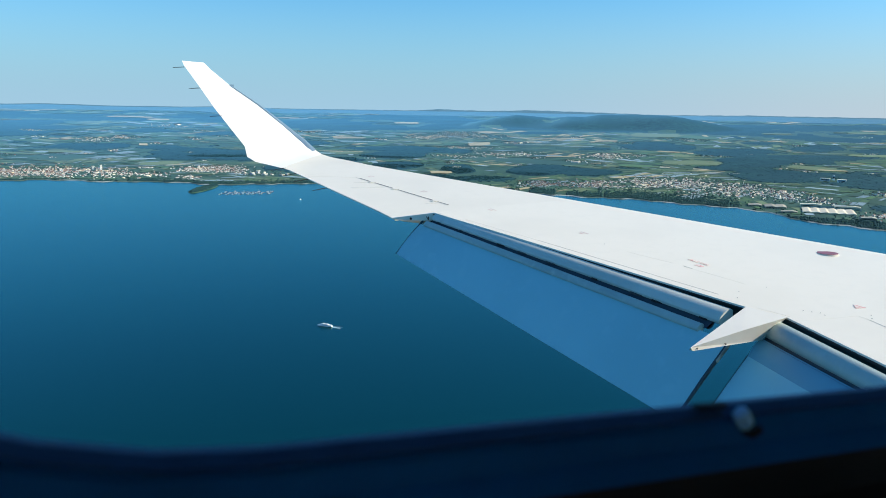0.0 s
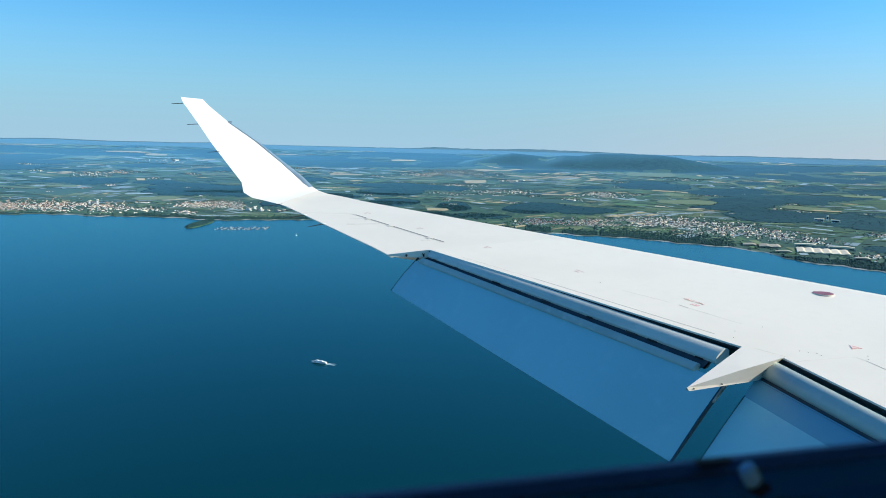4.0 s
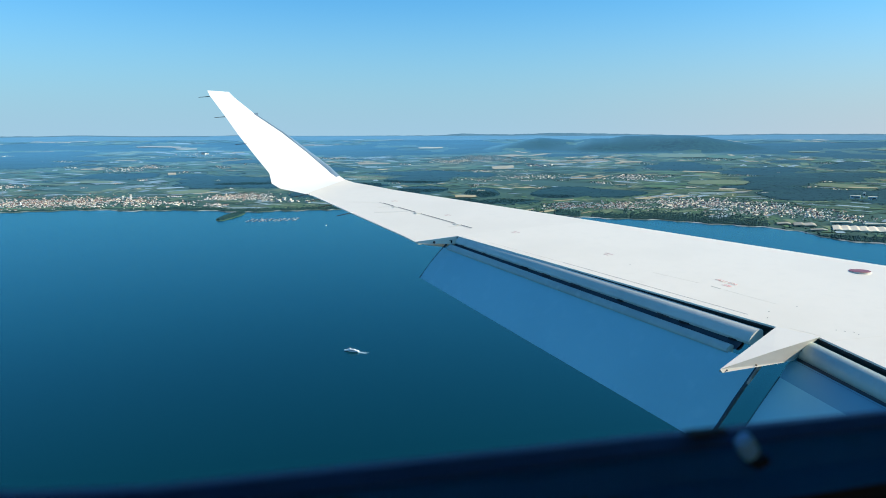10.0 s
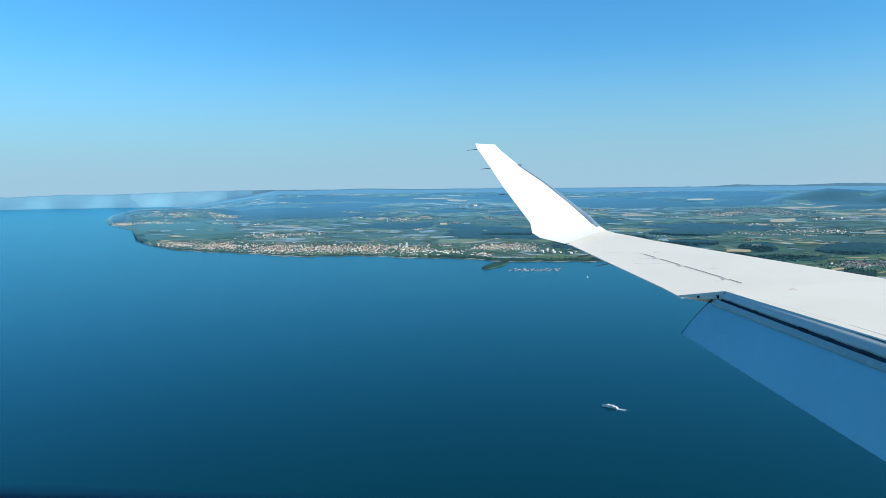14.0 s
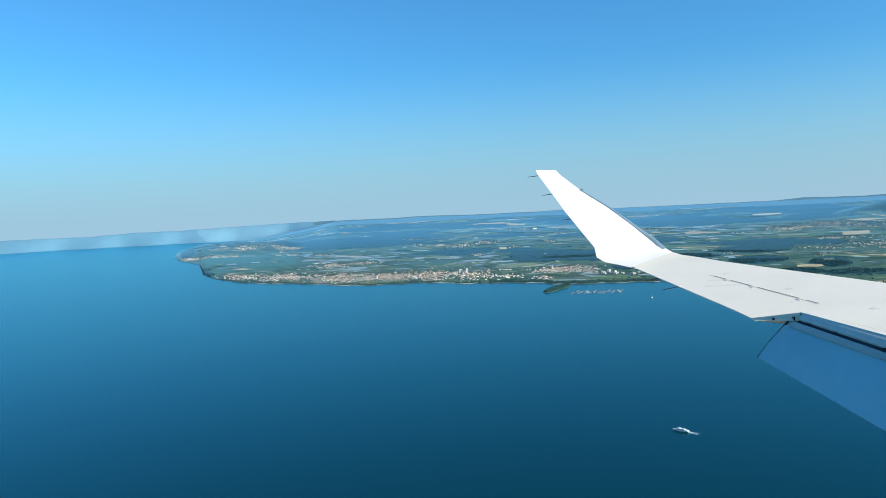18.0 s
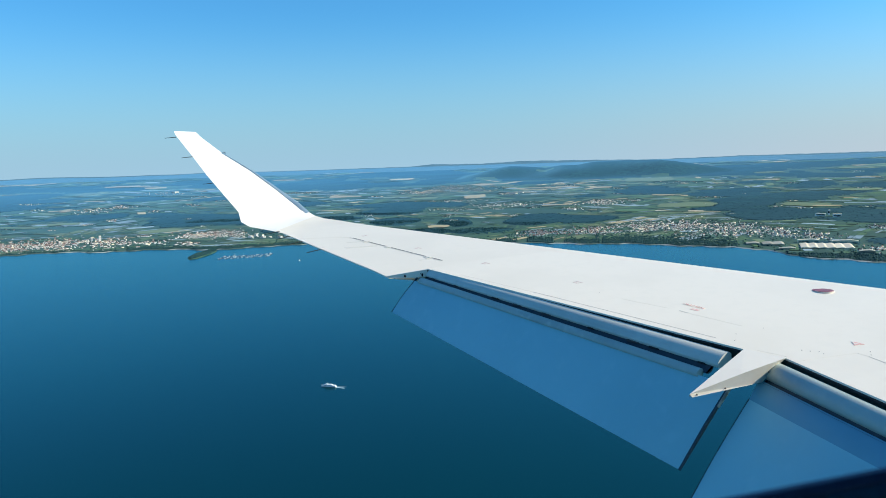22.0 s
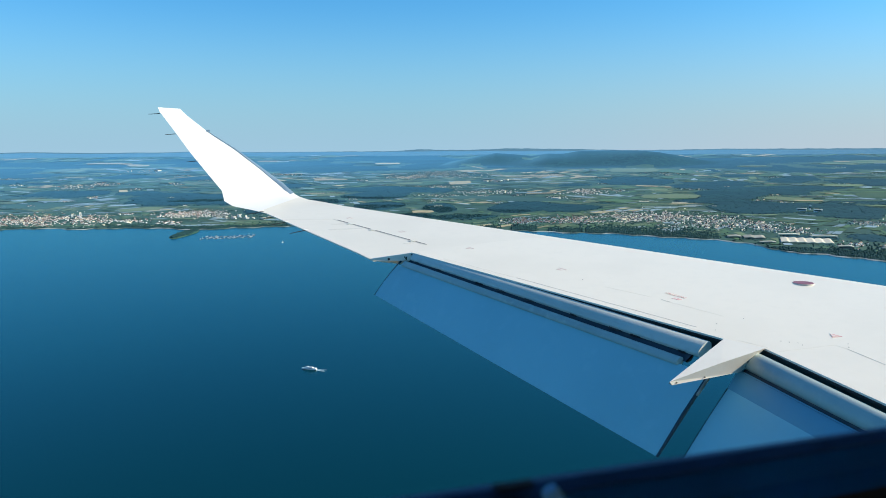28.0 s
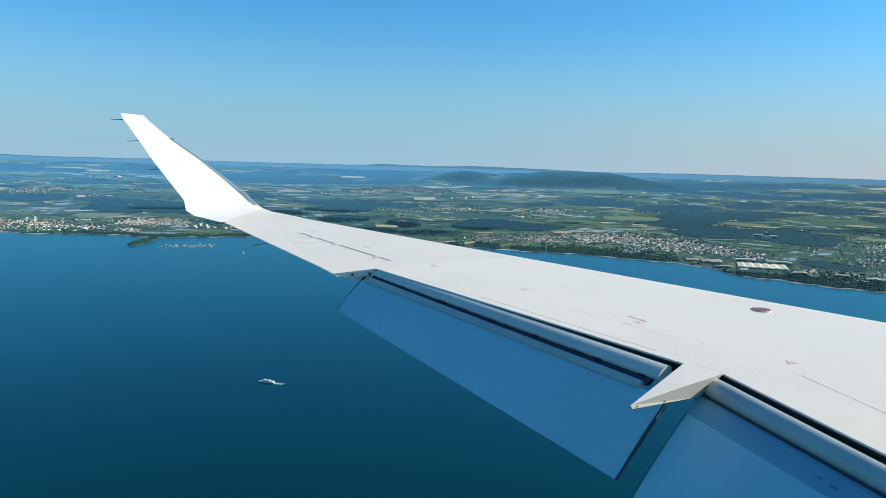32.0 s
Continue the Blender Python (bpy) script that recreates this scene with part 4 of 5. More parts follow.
# settlements: angle, degrees below the horizon, half width and half depth in degrees, houses, share of red roofs
TOWNS = [
    # the long lakeside town on the cape and the ones behind it
    (104.0, 3.82, 1.3, 0.18, 110, 0.4), (100.8, 4.02, 2.4, 0.26, 300, 0.5), (97.0, 4.32, 2.6, 0.30, 380, 0.55), (93.0, 4.42, 2.6, 0.32, 380, 0.6), (89.8, 4.50, 2.0, 0.32, 260, 0.5), (86.8, 4.62, 1.6, 0.30, 120, 0.3), (84.4, 4.80, 1.2, 0.16, 40, 0.3),
    (97.0, 3.40, 1.6, 0.20, 130, 0.55), (94.6, 3.30, 1.4, 0.10, 40, 0.3), (107.2, 2.30, 0.9, 0.07, 110, 0.6), (105.6, 2.24, 1.4, 0.06, 70, 0.4), (104.0, 2.3, 1.0, 0.05, 24, 0.4), (103.6, 2.02, 1.2, 0.07, 110, 0.3), (100.9, 1.96, 1.6, 0.09, 130, 0.3), (100.1, 2.4, 0.6, 0.08, 20, 0.4),
    # village behind the marina
    (80.8, 4.42, 2.3, 0.20, 200, 0.7), (79.3, 4.50, 1.8, 0.2, 90, 0.6), (81.6, 5.0, 1.0, 0.14, 40, 0.3), (77.0, 4.75, 1.6, 0.14, 30, 0.3),
    (87.6, 2.4, 1.3, 0.16, 70, 0.2), (85.6, 2.2, 0.9, 0.10, 36, 0.2), (82.6, 1.35, 1.6, 0.16, 60, 0.2), (73.9, 1.74, 1.2, 0.10, 90, 0.2), (91.5, 1.7, 1.0, 0.06, 24, 0.2),
    # the town at the foot of the hill
    (62.4, 1.70, 2.0, 0.18, 420, 0.25), (64.8, 1.98, 1.8, 0.14, 240, 0.2), (60.4, 1.86, 1.6, 0.16, 160, 0.25), (58.2, 2.27, 0.8, 0.08, 50, 0.1), (62.0, 2.70, 2.4, 0.12, 120, 0.3), (58.6, 3.1, 2.6, 0.12, 130, 0.4), (62.5, 3.35, 1.8, 0.10, 60, 0.3),
    (51.6, 3.16, 1.35, 0.17, 160, 0.3), (49.3, 3.1, 0.6, 0.08, 30, 0.3), (46.2, 1.72, 1.4, 0.10, 60, 0.2), (53.6, 3.5, 0.8, 0.08, 30, 0.2), (44.0, 2.96, 1.0, 0.06, 26, 0.2),
    # the town along the near shore
    (55.7, 5.28, 2.3, 0.22, 240, 0.75), (52.0, 5.15, 2.0, 0.24, 240, 0.55), (48.6, 4.94, 2.0, 0.34, 330, 0.3), (45.6, 4.85, 2.0, 0.36, 330, 0.2), (42.4, 5.05, 2.0, 0.34, 300, 0.2), (39.6, 5.35, 1.6, 0.30, 200, 0.2), (36.9, 5.60, 1.2, 0.22, 110, 0.2), (43.6, 5.5, 3.0, 0.12, 60, 0.2),
    (33.0, 4.92, 1.3, 0.14, 90, 0.2), (30.0, 4.6, 1.4, 0.35, 110, 0.3), (30.4, 5.4, 1.5, 0.30, 90, 0.4), (28.0, 6.2, 1.8, 0.4, 90, 0.4), (33.8, 6.4, 1.6, 0.2, 40, 0.4), (26.0, 4.9, 1.6, 0.4, 90, 0.3),
]
# farms and hamlets strewn over the country
TOWNS += [(float(a), float(e), 0.5, 0.045, 12, 0.3) for a, e in zip(rnd.uniform(26, 102, 60), rnd.uniform(1.0, 4.6, 60)) if not (41 < a < 62 and e < 1.5)]


def in_town(az, below):
    out = np.zeros_like(az)
    for a, e, wa, we, n, red in TOWNS:
        out = np.maximum(out, np.exp(-((az - a) / (wa * 1.1)) ** 2 - ((below - e) / (we * 1.25)) ** 2))
    return out


# wooded areas: angle, degrees below the horizon, half sizes
WOODS = [
    (95.3, 1.80, 5.8, 0.46), (92.6, 1.50, 3.2, 0.6), (87.5, 2.83, 2.4, 0.26), (81.2, 3.36, 3.5, 0.5), (78.6, 3.55, 2.8, 0.42), (83.4, 2.95, 2.2, 0.2), (67.2, 2.90, 4.2, 0.24), (67.4, 3.35, 2.6, 0.26), (66.8, 4.08, 1.9, 0.34), (62.4, 4.3, 1.2, 0.30), (56.7, 4.34, 1.6, 0.34), (52.8, 4.38, 2.8, 0.28), (56.0, 3.95, 1.4, 0.12),
    (47.8, 2.30, 2.6, 0.34), (42.7, 2.56, 3.0, 0.36), (38.6, 2.85, 3.6, 0.44), (42.4, 3.55, 2.4, 0.40), (40.0, 4.05, 3.2, 0.42), (34.4, 4.25, 2.7, 0.40), (37.5, 2.06, 1.5, 0.24), (33.5, 3.6, 2.5, 0.16), (30.5, 3.5, 2.5, 0.22), (28.5, 2.6, 3.0, 0.3), (33.0, 2.2, 3.0, 0.2), (27.0, 4.1, 2.2, 0.3), (24.0, 5.2, 3.0, 0.6),
    (31.5, 5.95, 2.6, 0.34), (36.0, 6.05, 1.6, 0.14), (28.4, 5.6, 1.4, 0.3), (73.8, 4.3, 2.6, 0.34), (71.0, 3.7, 2.0, 0.26), (74.4, 2.6, 2.2, 0.2), (72.0, 1.15, 4.5, 0.34), (79.6, 1.9, 2.2, 0.14), (84.6, 1.7, 2.4, 0.12), (60.0, 5.0, 2.4, 0.26), (65.0, 4.9, 2.2, 0.22), (69.6, 4.8, 2.0, 0.22), (56.2, 1.55, 2.0, 0.08), (66.8, 1.35, 3.0, 0.18), (86.2, 0.95, 4.0, 0.12), (78.5, 0.8, 4.5, 0.2), (92.5, 0.75, 5.0, 0.2), (66, 0.65, 5.0, 0.22), (37, 1.45, 3.0, 0.14), (32, 1.2, 4.5, 0.18), (36, 0.7, 5.0, 0.16), (27.5, 1.7, 3.0, 0.16),
    (106.3, 3.3, 0.7, 0.34), (107.6, 2.0, 0.5, 0.2),
]


# wide single fields that stand out: angle, degrees below the horizon, half sizes, kind of crop
WIDE_FIELDS = [(37.8, 3.46, 1.5, 0.17, 2), (36.6, 3.56, 0.9, 0.05, 3), (31.9, 3.02, 1.9, 0.16, 0), (30.8, 3.12, 0.9, 0.05, 3), (48.2, 1.50, 1.7, 0.12, 2), (45.2, 1.58, 1.2, 0.10, 0), (60.8, 2.43, 0.8, 0.10, 3), (63.6, 4.56, 0.8, 0.09, 3), (85.7, 0.78, 1.2, 0.06, 3), (83.6, 0.95, 0.7, 0.04, 3), (45.6, 3.42, 2.0, 0.12, 2), (49.4, 3.72, 1.2, 0.08, 0), (70.4, 2.16, 1.2, 0.06, 3), (54.0, 1.86, 0.9, 0.05, 3), (51.6, 1.98, 0.8, 0.05, 3), (64.6, 2.42, 1.0, 0.06, 2), (34.6, 2.42, 1.2, 0.06, 2), (30.0, 4.0, 1.0, 0.1, 2), (89.6, 3.12, 1.0, 0.07, 2), (83.6, 4.02, 1.4, 0.10, 2), (84.8, 3.7, 0.9, 0.05, 4), (79.4, 4.02, 1.0, 0.08, 0), (71.0, 4.62, 1.0, 0.1, 2), (66.2, 0.95, 0.9, 0.04, 3), (74.8, 0.72, 0.8, 0.03, 3), (40.2, 1.2, 0.9, 0.04, 2), (35.0, 1.0, 1.0, 0.04, 2), (47.2, 2.72, 0.8, 0.06, 3)]


def wood_value(az, d, x, y):
    below = dip(az, d)
    v = np.zeros_like(az)
    for a, e, wa, we in WOODS:
        v = np.maximum(v, 1.25 * np.exp(-(((az - a) / wa) ** 2 + ((below - e) / we) ** 2) ** 1.6 * 0.8))
    v = v + 0.22 * smooth_noise(x / 38, y / 38, 5) + 0.29 * smooth_noise(x / 110, y / 110, 8)
    # the hill is wooded but for a few clearings on its flank and shoulder
    crest = np.exp(-(np.abs(d - 3470) / 400) ** 4) * np.exp(-(np.abs(az - 51.5) / 13.0) ** 8)
    glade = 0.7 * np.exp(-((az - 55.6) / 0.9) ** 2 - ((d - 3360) / 40) ** 2) + np.exp(-((az - 47.6) / 3.0) ** 2 - ((d - 3060) / 55) ** 2) + 0.8 * np.exp(-((az - 60.3) / 0.6) ** 2 - ((d - 3230) / 40) ** 2)
    v = v + 1.4 * crest - 1.9 * glade + np.where(d > 4150, 0.2, 0)
    vines = np.exp(-((az - 103.2) / 3.6) ** 4 - ((below - 2.8) / 0.75) ** 4) + 1.5 * np.exp(-((az - 36.5) / 0.7) ** 4 - ((below - 4.22) / 0.14) ** 4)
    for a, e, wa, we, crop in WIDE_FIELDS:
        v = v - 1.5 * np.exp(-(np.abs(az - a) / (wa * 1.15)) ** 4 - (np.abs(below - e) / (we * 1.2 + 0.02)) ** 4)
    return v - 1.1 * in_town(az, below) - vines


# land: a sheet from the shore to the horizon, raised where the woods stand
azs = np.arange(14, 140.01, 0.16)
rows_n = 170
grid = []
for i in range(rows_n):
    ds = np.minimum(shore_distance(azs), 2750)
    d = ds * (RIM / ds) ** (i / (rows_n - 1))
    h = land_height(azs, d)
    x, y = d * np.cos(np.radians(azs)), d * np.sin(np.radians(azs))
    w = wood_value(azs, d, x, y)
    h = h + np.where((h > 0.8) & (d < 4300), np.clip((w - 0.42) / 0.16, 0, 1) * (1.5 + 0.35 * rnd.uniform(-1, 1, len(azs))), 0)
    if i == 0:
        h = h * 0 - 0.6
    grid.append(np.stack([x, y, -H + h], 1))
grid = np.array(grid)
na = len(azs)
ids = np.arange(rows_n * na).reshape(rows_n, na)
quads = np.stack([ids[:-1, :-1], ids[1:, :-1], ids[1:, 1:], ids[:-1, 1:]], -1).reshape(-1, 4)
mid = grid.reshape(-1, 3)[quads].mean(1)
md, ma = np.hypot(mid[:, 0], mid[:, 1]), np.degrees(np.arctan2(mid[:, 1], mid[:, 0]))
wooded = wood_value(ma, md, mid[:, 0], mid[:, 1]) > 0.5
vines = np.exp(-((ma - 103.2) / 3.6) ** 4 - ((dip(ma, md) - 2.8) / 0.75) ** 4) > 0.5
# far ground between cape and headland, coloured as a lake arm pale with haze
edge = ma + 0.9 * smooth_noise(md / 90, ma * 0, 31)
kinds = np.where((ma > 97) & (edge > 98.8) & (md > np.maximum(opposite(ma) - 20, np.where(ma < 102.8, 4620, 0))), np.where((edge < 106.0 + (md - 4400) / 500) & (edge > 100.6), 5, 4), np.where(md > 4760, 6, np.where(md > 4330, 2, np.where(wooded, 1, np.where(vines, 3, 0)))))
ground = part("ground", array_mesh("ground", grid.reshape(-1, 3), quads, [meadow, woodland, hazed_country, vineyard, hazed_hills, hazed_inlet, hazed_ridge], kinds, smooth=True))
tagged(ground, "green farmland, dark woods and low hills beyond the lake, coloured with haze", "land", kind="structure")


def scatter(n, lo, hi):
    """Places on the land, evenly by area in the fan in view."""
    az = rnd.uniform(22, 128, n)
    d = np.sqrt(rnd.uniform(lo * lo, hi * hi, n))
    keep = (d > shore_distance(az) + 4) & (land_height(az, d) > 0.3)
    return az[keep], d[keep]


# fields: blocks of strips that lie side by side
corners, shades = [], []
for lo, hi, block_size, long, wide in ((820, 1700, 110, 34, 9), (1700, 2900, 170, 50, 16), (2900, 4330, 260, 85, 34)):
    k = int(hi / block_size) + 1
    for i in range(-k, k + 1):
        for j in range(0, k + 1):
            cx, cy = (i + 0.5) * block_size, (j + 0.5) * block_size
            dist, ang = math.hypot(cx, cy), math.degrees(math.atan2(cy, cx))
            if not (lo - block_size < dist < hi + block_size and 20 < ang < 112):
                continue
            turn = rnd.uniform(0, math.pi)
            ct, st = math.cos(turn), math.sin(turn)
            taste = rnd.dirichlet((1.5, 1.8, 0.8, 0.30, 0.5) if lo < 2900 else (1.2, 1.8, 0.7, 0.5, 0.2))
            v = -block_size * 0.7
            while v < block_size * 0.7:
                b = wide * rnd.uniform(0.5, 1.6)
                u = -block_size * 0.7 + rnd.uniform(-long, 0)
                while u < block_size * 0.7:
                    a = long * rnd.uniform(0.5, 1.5)
                    mx, my = cx + ct * (u + a / 2) - st * (v + b / 2), cy + st * (u + a / 2) + ct * (v + b / 2)
                    if abs(mx - cx) < block_size / 2 and abs(my - cy) < block_size / 2 and lo <= math.hypot(mx, my) < hi and rnd.rand() < 0.92:
                        g = 0.45
                        corners.append([(cx + ct * p - st * q, cy + st * p + ct * q) for p, q in ((u + g, v + g), (u + a - g, v + g), (u + a - g, v + b - g), (u + g, v + b - g))])
                        shades.append(rnd.choice(5, p=taste))
                    u += a
                v += b
corners, shades = np.array(corners), np.array(shades)
dd, aa = np.hypot(corners[..., 0], corners[..., 1]), np.degrees(np.arctan2(corners[..., 1], corners[..., 0]))
z = land_height(aa, dd)
below = dip(aa, dd)
ok = (dd > shore_distance(aa) + 6).all(1) & (z.min(1) > 0.3) & (z.max(1) - z.min(1) < 14) & (wood_value(aa, dd, corners[..., 0], corners[..., 1]).max(1) < 0.46) & (in_town(aa, below).max(1) < 0.55)
ok &= ~((np.exp(-((aa - 103.2) / 3.6) ** 4 - ((below - 2.8) / 0.75) ** 4) > 0.5).any(1) & (rnd.rand(len(aa)) < 0.75))
# orchard nets lie thick behind the cape town, bare stubble below the hill
nets = np.exp(-((aa[:, 0] - 94.5) / 4.5) ** 2 - ((below[:, 0] - 2.9) / 0.4) ** 2) + np.exp(-((aa[:, 0] - 87) / 3) ** 2 - ((below[:, 0] - 3.5) / 0.4) ** 2)
shades = np.where(rnd.rand(len(aa)) < nets * 0.45, 4, shades)
bare = np.exp(-((aa[:, 0] - 54.5) / 3.6) ** 2 - ((below[:, 0] - 1.9) / 0.22) ** 2)
shades = np.where(rnd.rand(len(aa)) < bare * 0.4, 3, shades)
corners, shades, z, dd = corners[ok], shades[ok], z[ok], dd[ok]
fv = np.concatenate([corners, (z - H + 0.35 + dd * 0.00016 + 0.1 * rnd.rand(len(z), 1))[..., None]], -1).reshape(-1, 3)
fq = [np.arange(len(fv)).reshape(-1, 4)]
fv, shades = [fv], [shades]
for a, e, wa, we, crop in WIDE_FIELDS:
    u, v = np.meshgrid(np.linspace(-1, 1, 13), np.linspace(-1, 1, 7))
    lean, wob = rnd.uniform(-0.5, 0.5), rnd.uniform(0, 6)
    az = a + wa * (u * (1 - 0.12 * np.abs(v) ** 3) + 0.05 * np.sin(3 * v + wob))
    d = reach(az, np.maximum(e + we * (v * (1 - 0.15 * u * u) + lean * u * 0.6 + 0.12 * np.sin(4 * u + wob)), 0.4))
    n = sum(len(f) for f in fv)
    fv.append(np.stack([d * np.cos(np.radians(az)), d * np.sin(np.radians(az)), land_height(az, d) - H + 0.7 + d * 0.0002], -1).reshape(-1, 3))
    ids = n + np.arange(u.size).reshape(u.shape)
    fq.append(np.stack([ids[:-1, :-1], ids[:-1, 1:], ids[1:, 1:], ids[1:, :-1]], -1).reshape(-1, 4))
    shades.append(np.full(len(fq[-1]), crop))
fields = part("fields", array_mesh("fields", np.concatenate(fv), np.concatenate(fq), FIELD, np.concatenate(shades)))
tagged(fields, "patchwork of green and straw-coloured fields and orchard nets", "fields", kind="stuff")

# trees: small uneven domes, thick in the woods, loose along shores, lanes and between houses
dome_v, dome_f = [], []
for r, z, m in ((0.62, 0.0, 7), (1.0, 0.42, 7), (0.66, 0.82, 7)):
    dome_v += [(r * math.cos(2 * math.pi * (i + z) / 7), r * math.sin(2 * math.pi * (i + z) / 7), z) for i in range(7)]
dome_v.append((0.05, 0.0, 1.08))
for i in range(7):
    j = (i + 1) % 7
    for b in (0, 7):
        dome_f += [(b + i, b + j, b + 7 + j), (b + i, b + 7 + j, b + 7 + i)]
    dome_f.append((14 + i, 14 + j, 21))
FULL_DOME = (np.array(dome_v), np.array(dome_f))

low_v, low_f = [], []
for r, z in ((0.85, 0.0), (0.8, 0.62)):
    low_v += [(r * math.cos(2 * math.pi * (i + z) / 5), r * math.sin(2 * math.pi * (i + z) / 5), z) for i in range(5)]
low_v.append((0.0, 0.05, 1.0))
for i in range(5):
    j = (i + 1) % 5
    low_f += [(i, j, 5 + j), (i, 5 + j, 5 + i), (5 + i, 5 + j, 10)]
LOW_DOME = (np.array(low_v), np.array(low_f))


def clumps(name, az, d, wide, high, label, dome=None, leaf=None, level=None, lift=0.0):
    n = len(az)
    dome_v, dome_f = dome or FULL_DOME
    x, y = d * np.cos(np.radians(az)), d * np.sin(np.radians(az))
    z = (land_height(az, d) if level is None else level + 0 * d) - H - 0.2 + lift
    turn = rnd.uniform(0, 6.28, n)
    w = wide * rnd.uniform(0.65, 1.4, n)
    h = high * rnd.uniform(0.6, 1.3, n)
    jit = rnd.uniform(0.75, 1.25, (n, len(dome_v)))
    cx = dome_v[None, :, 0] * jit
    cy = dome_v[None, :, 1] * jit
    vx = x[:, None] + w[:, None] * (cx * np.cos(turn)[:, None] - cy * np.sin(turn)[:, None])
    vy = y[:, None] + w[:, None] * (cx * np.sin(turn)[:, None] + cy * np.cos(turn)[:, None])
    vz = z[:, None] + h[:, None] * dome_v[None, :, 2] * rnd.uniform(0.85, 1.12, (n, len(dome_v)))
    f = dome_f[None] + (np.arange(n) * len(dome_v))[:, None, None]
    ob = part(name, array_mesh(name, np.stack([vx, vy, vz], -1).reshape(-1, 3), f.reshape(-1, 3), [leaf or foliage], smooth=True))
    return tagged(ob, label, "trees", kind="stuff")


# crowns that roughen the top of the woods
for lo, hi, n, wide, high, lift in ((780, 1700, 150000, 1.3, 0.6, 1.1), (1700, 2600, 30000, 2.2, 0.5, 1.2)):
    az, d = scatter(n, lo, hi)
    v = wood_value(az, d, d * np.cos(np.radians(az)), d * np.sin(np.radians(az)))
    ok = v > 0.5
    clumps("woodland", az[ok], d[ok], wide, high, "dark green broadleaf and spruce woodland", LOW_DOME, woodland, lift=lift)
# trees in lines and small groups
az, d = scatter(90000, 780, 2900)
x, y = d * np.cos(np.radians(az)), d * np.sin(np.radians(az))
lines = np.minimum(np.abs(np.sin(x / 37 + 0.6 * np.sin(y / 90))), np.abs(np.sin(y / 45 + 0.5 * np.sin(x / 110))))
below = dip(az, d)
ok = (lines < 0.04) | ((in_town(az, below) > 0.2)) | (rnd.rand(len(az)) < 0.03)
ok &= (np.exp(-((az - 103.2) / 3.6) ** 4 - ((below - 2.8) / 0.75) ** 4) < 0.5) | (rnd.rand(len(az)) < 0.15)
clumps("hedgerow_trees", az[ok], d[ok], 1.0, 1.4, "scattered green trees and hedgerows between fields and houses", LOW_DOME)
# belt of trees on the shore
az = np.concatenate([rnd.uniform(22, 58, 10000), rnd.uniform(58, 86, 4500), rnd.uniform(86, 105.5, 700)])
gap = smooth_noise(az * 1.3, az * 0, 21)
d = shore_distance(az) + 4 + np.abs(rnd.normal(0, 1, len(az))) * np.where(az < 52, 44, np.where(az < 58, 22, np.where(az < 86, 16, 6)))
ok = (gap > -0.9) | (az < 50)
# kept clear round the factory
ok &= (np.abs(az - 37.6) > 4.6) | (dip(az, d) > 6.72) | (rnd.rand(len(az)) < 0.04)
clumps("shore_trees", az[ok], d[ok], 1.1, 1.6, "belt of dark trees along the lake shore")


# ---- houses ----
def house_arrays(w, l, h, r):
    """Walls and gable roof of a house: its corners, wall faces and roof faces."""
    e = 0.12 * w
    v = [(-w, -l, 0), (w, -l, 0), (w, l, 0), (-w, l, 0), (-w, -l, h), (w, -l, h), (w, l, h), (-w, l, h), (0, -l, h + r), (0, l, h + r)]
    v += [(-w - e, -l - e, h - 0.1), (-w - e, l + e, h - 0.1), (0, l + e, h + r + 0.12), (0, -l - e, h + r + 0.12), (w + e, -l - e, h - 0.1), (w + e, l + e, h - 0.1)]
    walls = [(0, 1, 5, 4), (1, 2, 6, 5), (2, 3, 7, 6), (3, 0, 4, 7), (4, 5, 8, 8), (6, 7, 9, 9)]
    roof = [(10, 11, 12, 13), (13, 12, 15, 14)]
    return np.array(v), walls, roof


def place_houses(n, a, e, wa, we):
    az = a + wa * rnd.normal(0, 0.55, n)
    below = e + we * rnd.normal(0, 0.6, n)
    d = reach(az, np.clip(below, 0.7, 9))
    ok = (d > shore_distance(az) + 6) & (land_height(az, d) > 0.2) & (smooth_noise(az * 3.1, below * 9, 31) > -1.0 + 0.6 * (rnd.rand(n) - 0.5))
    return az[ok], d[ok]


hv, hf, hm = [], [], []
base_n = 0
singles = []
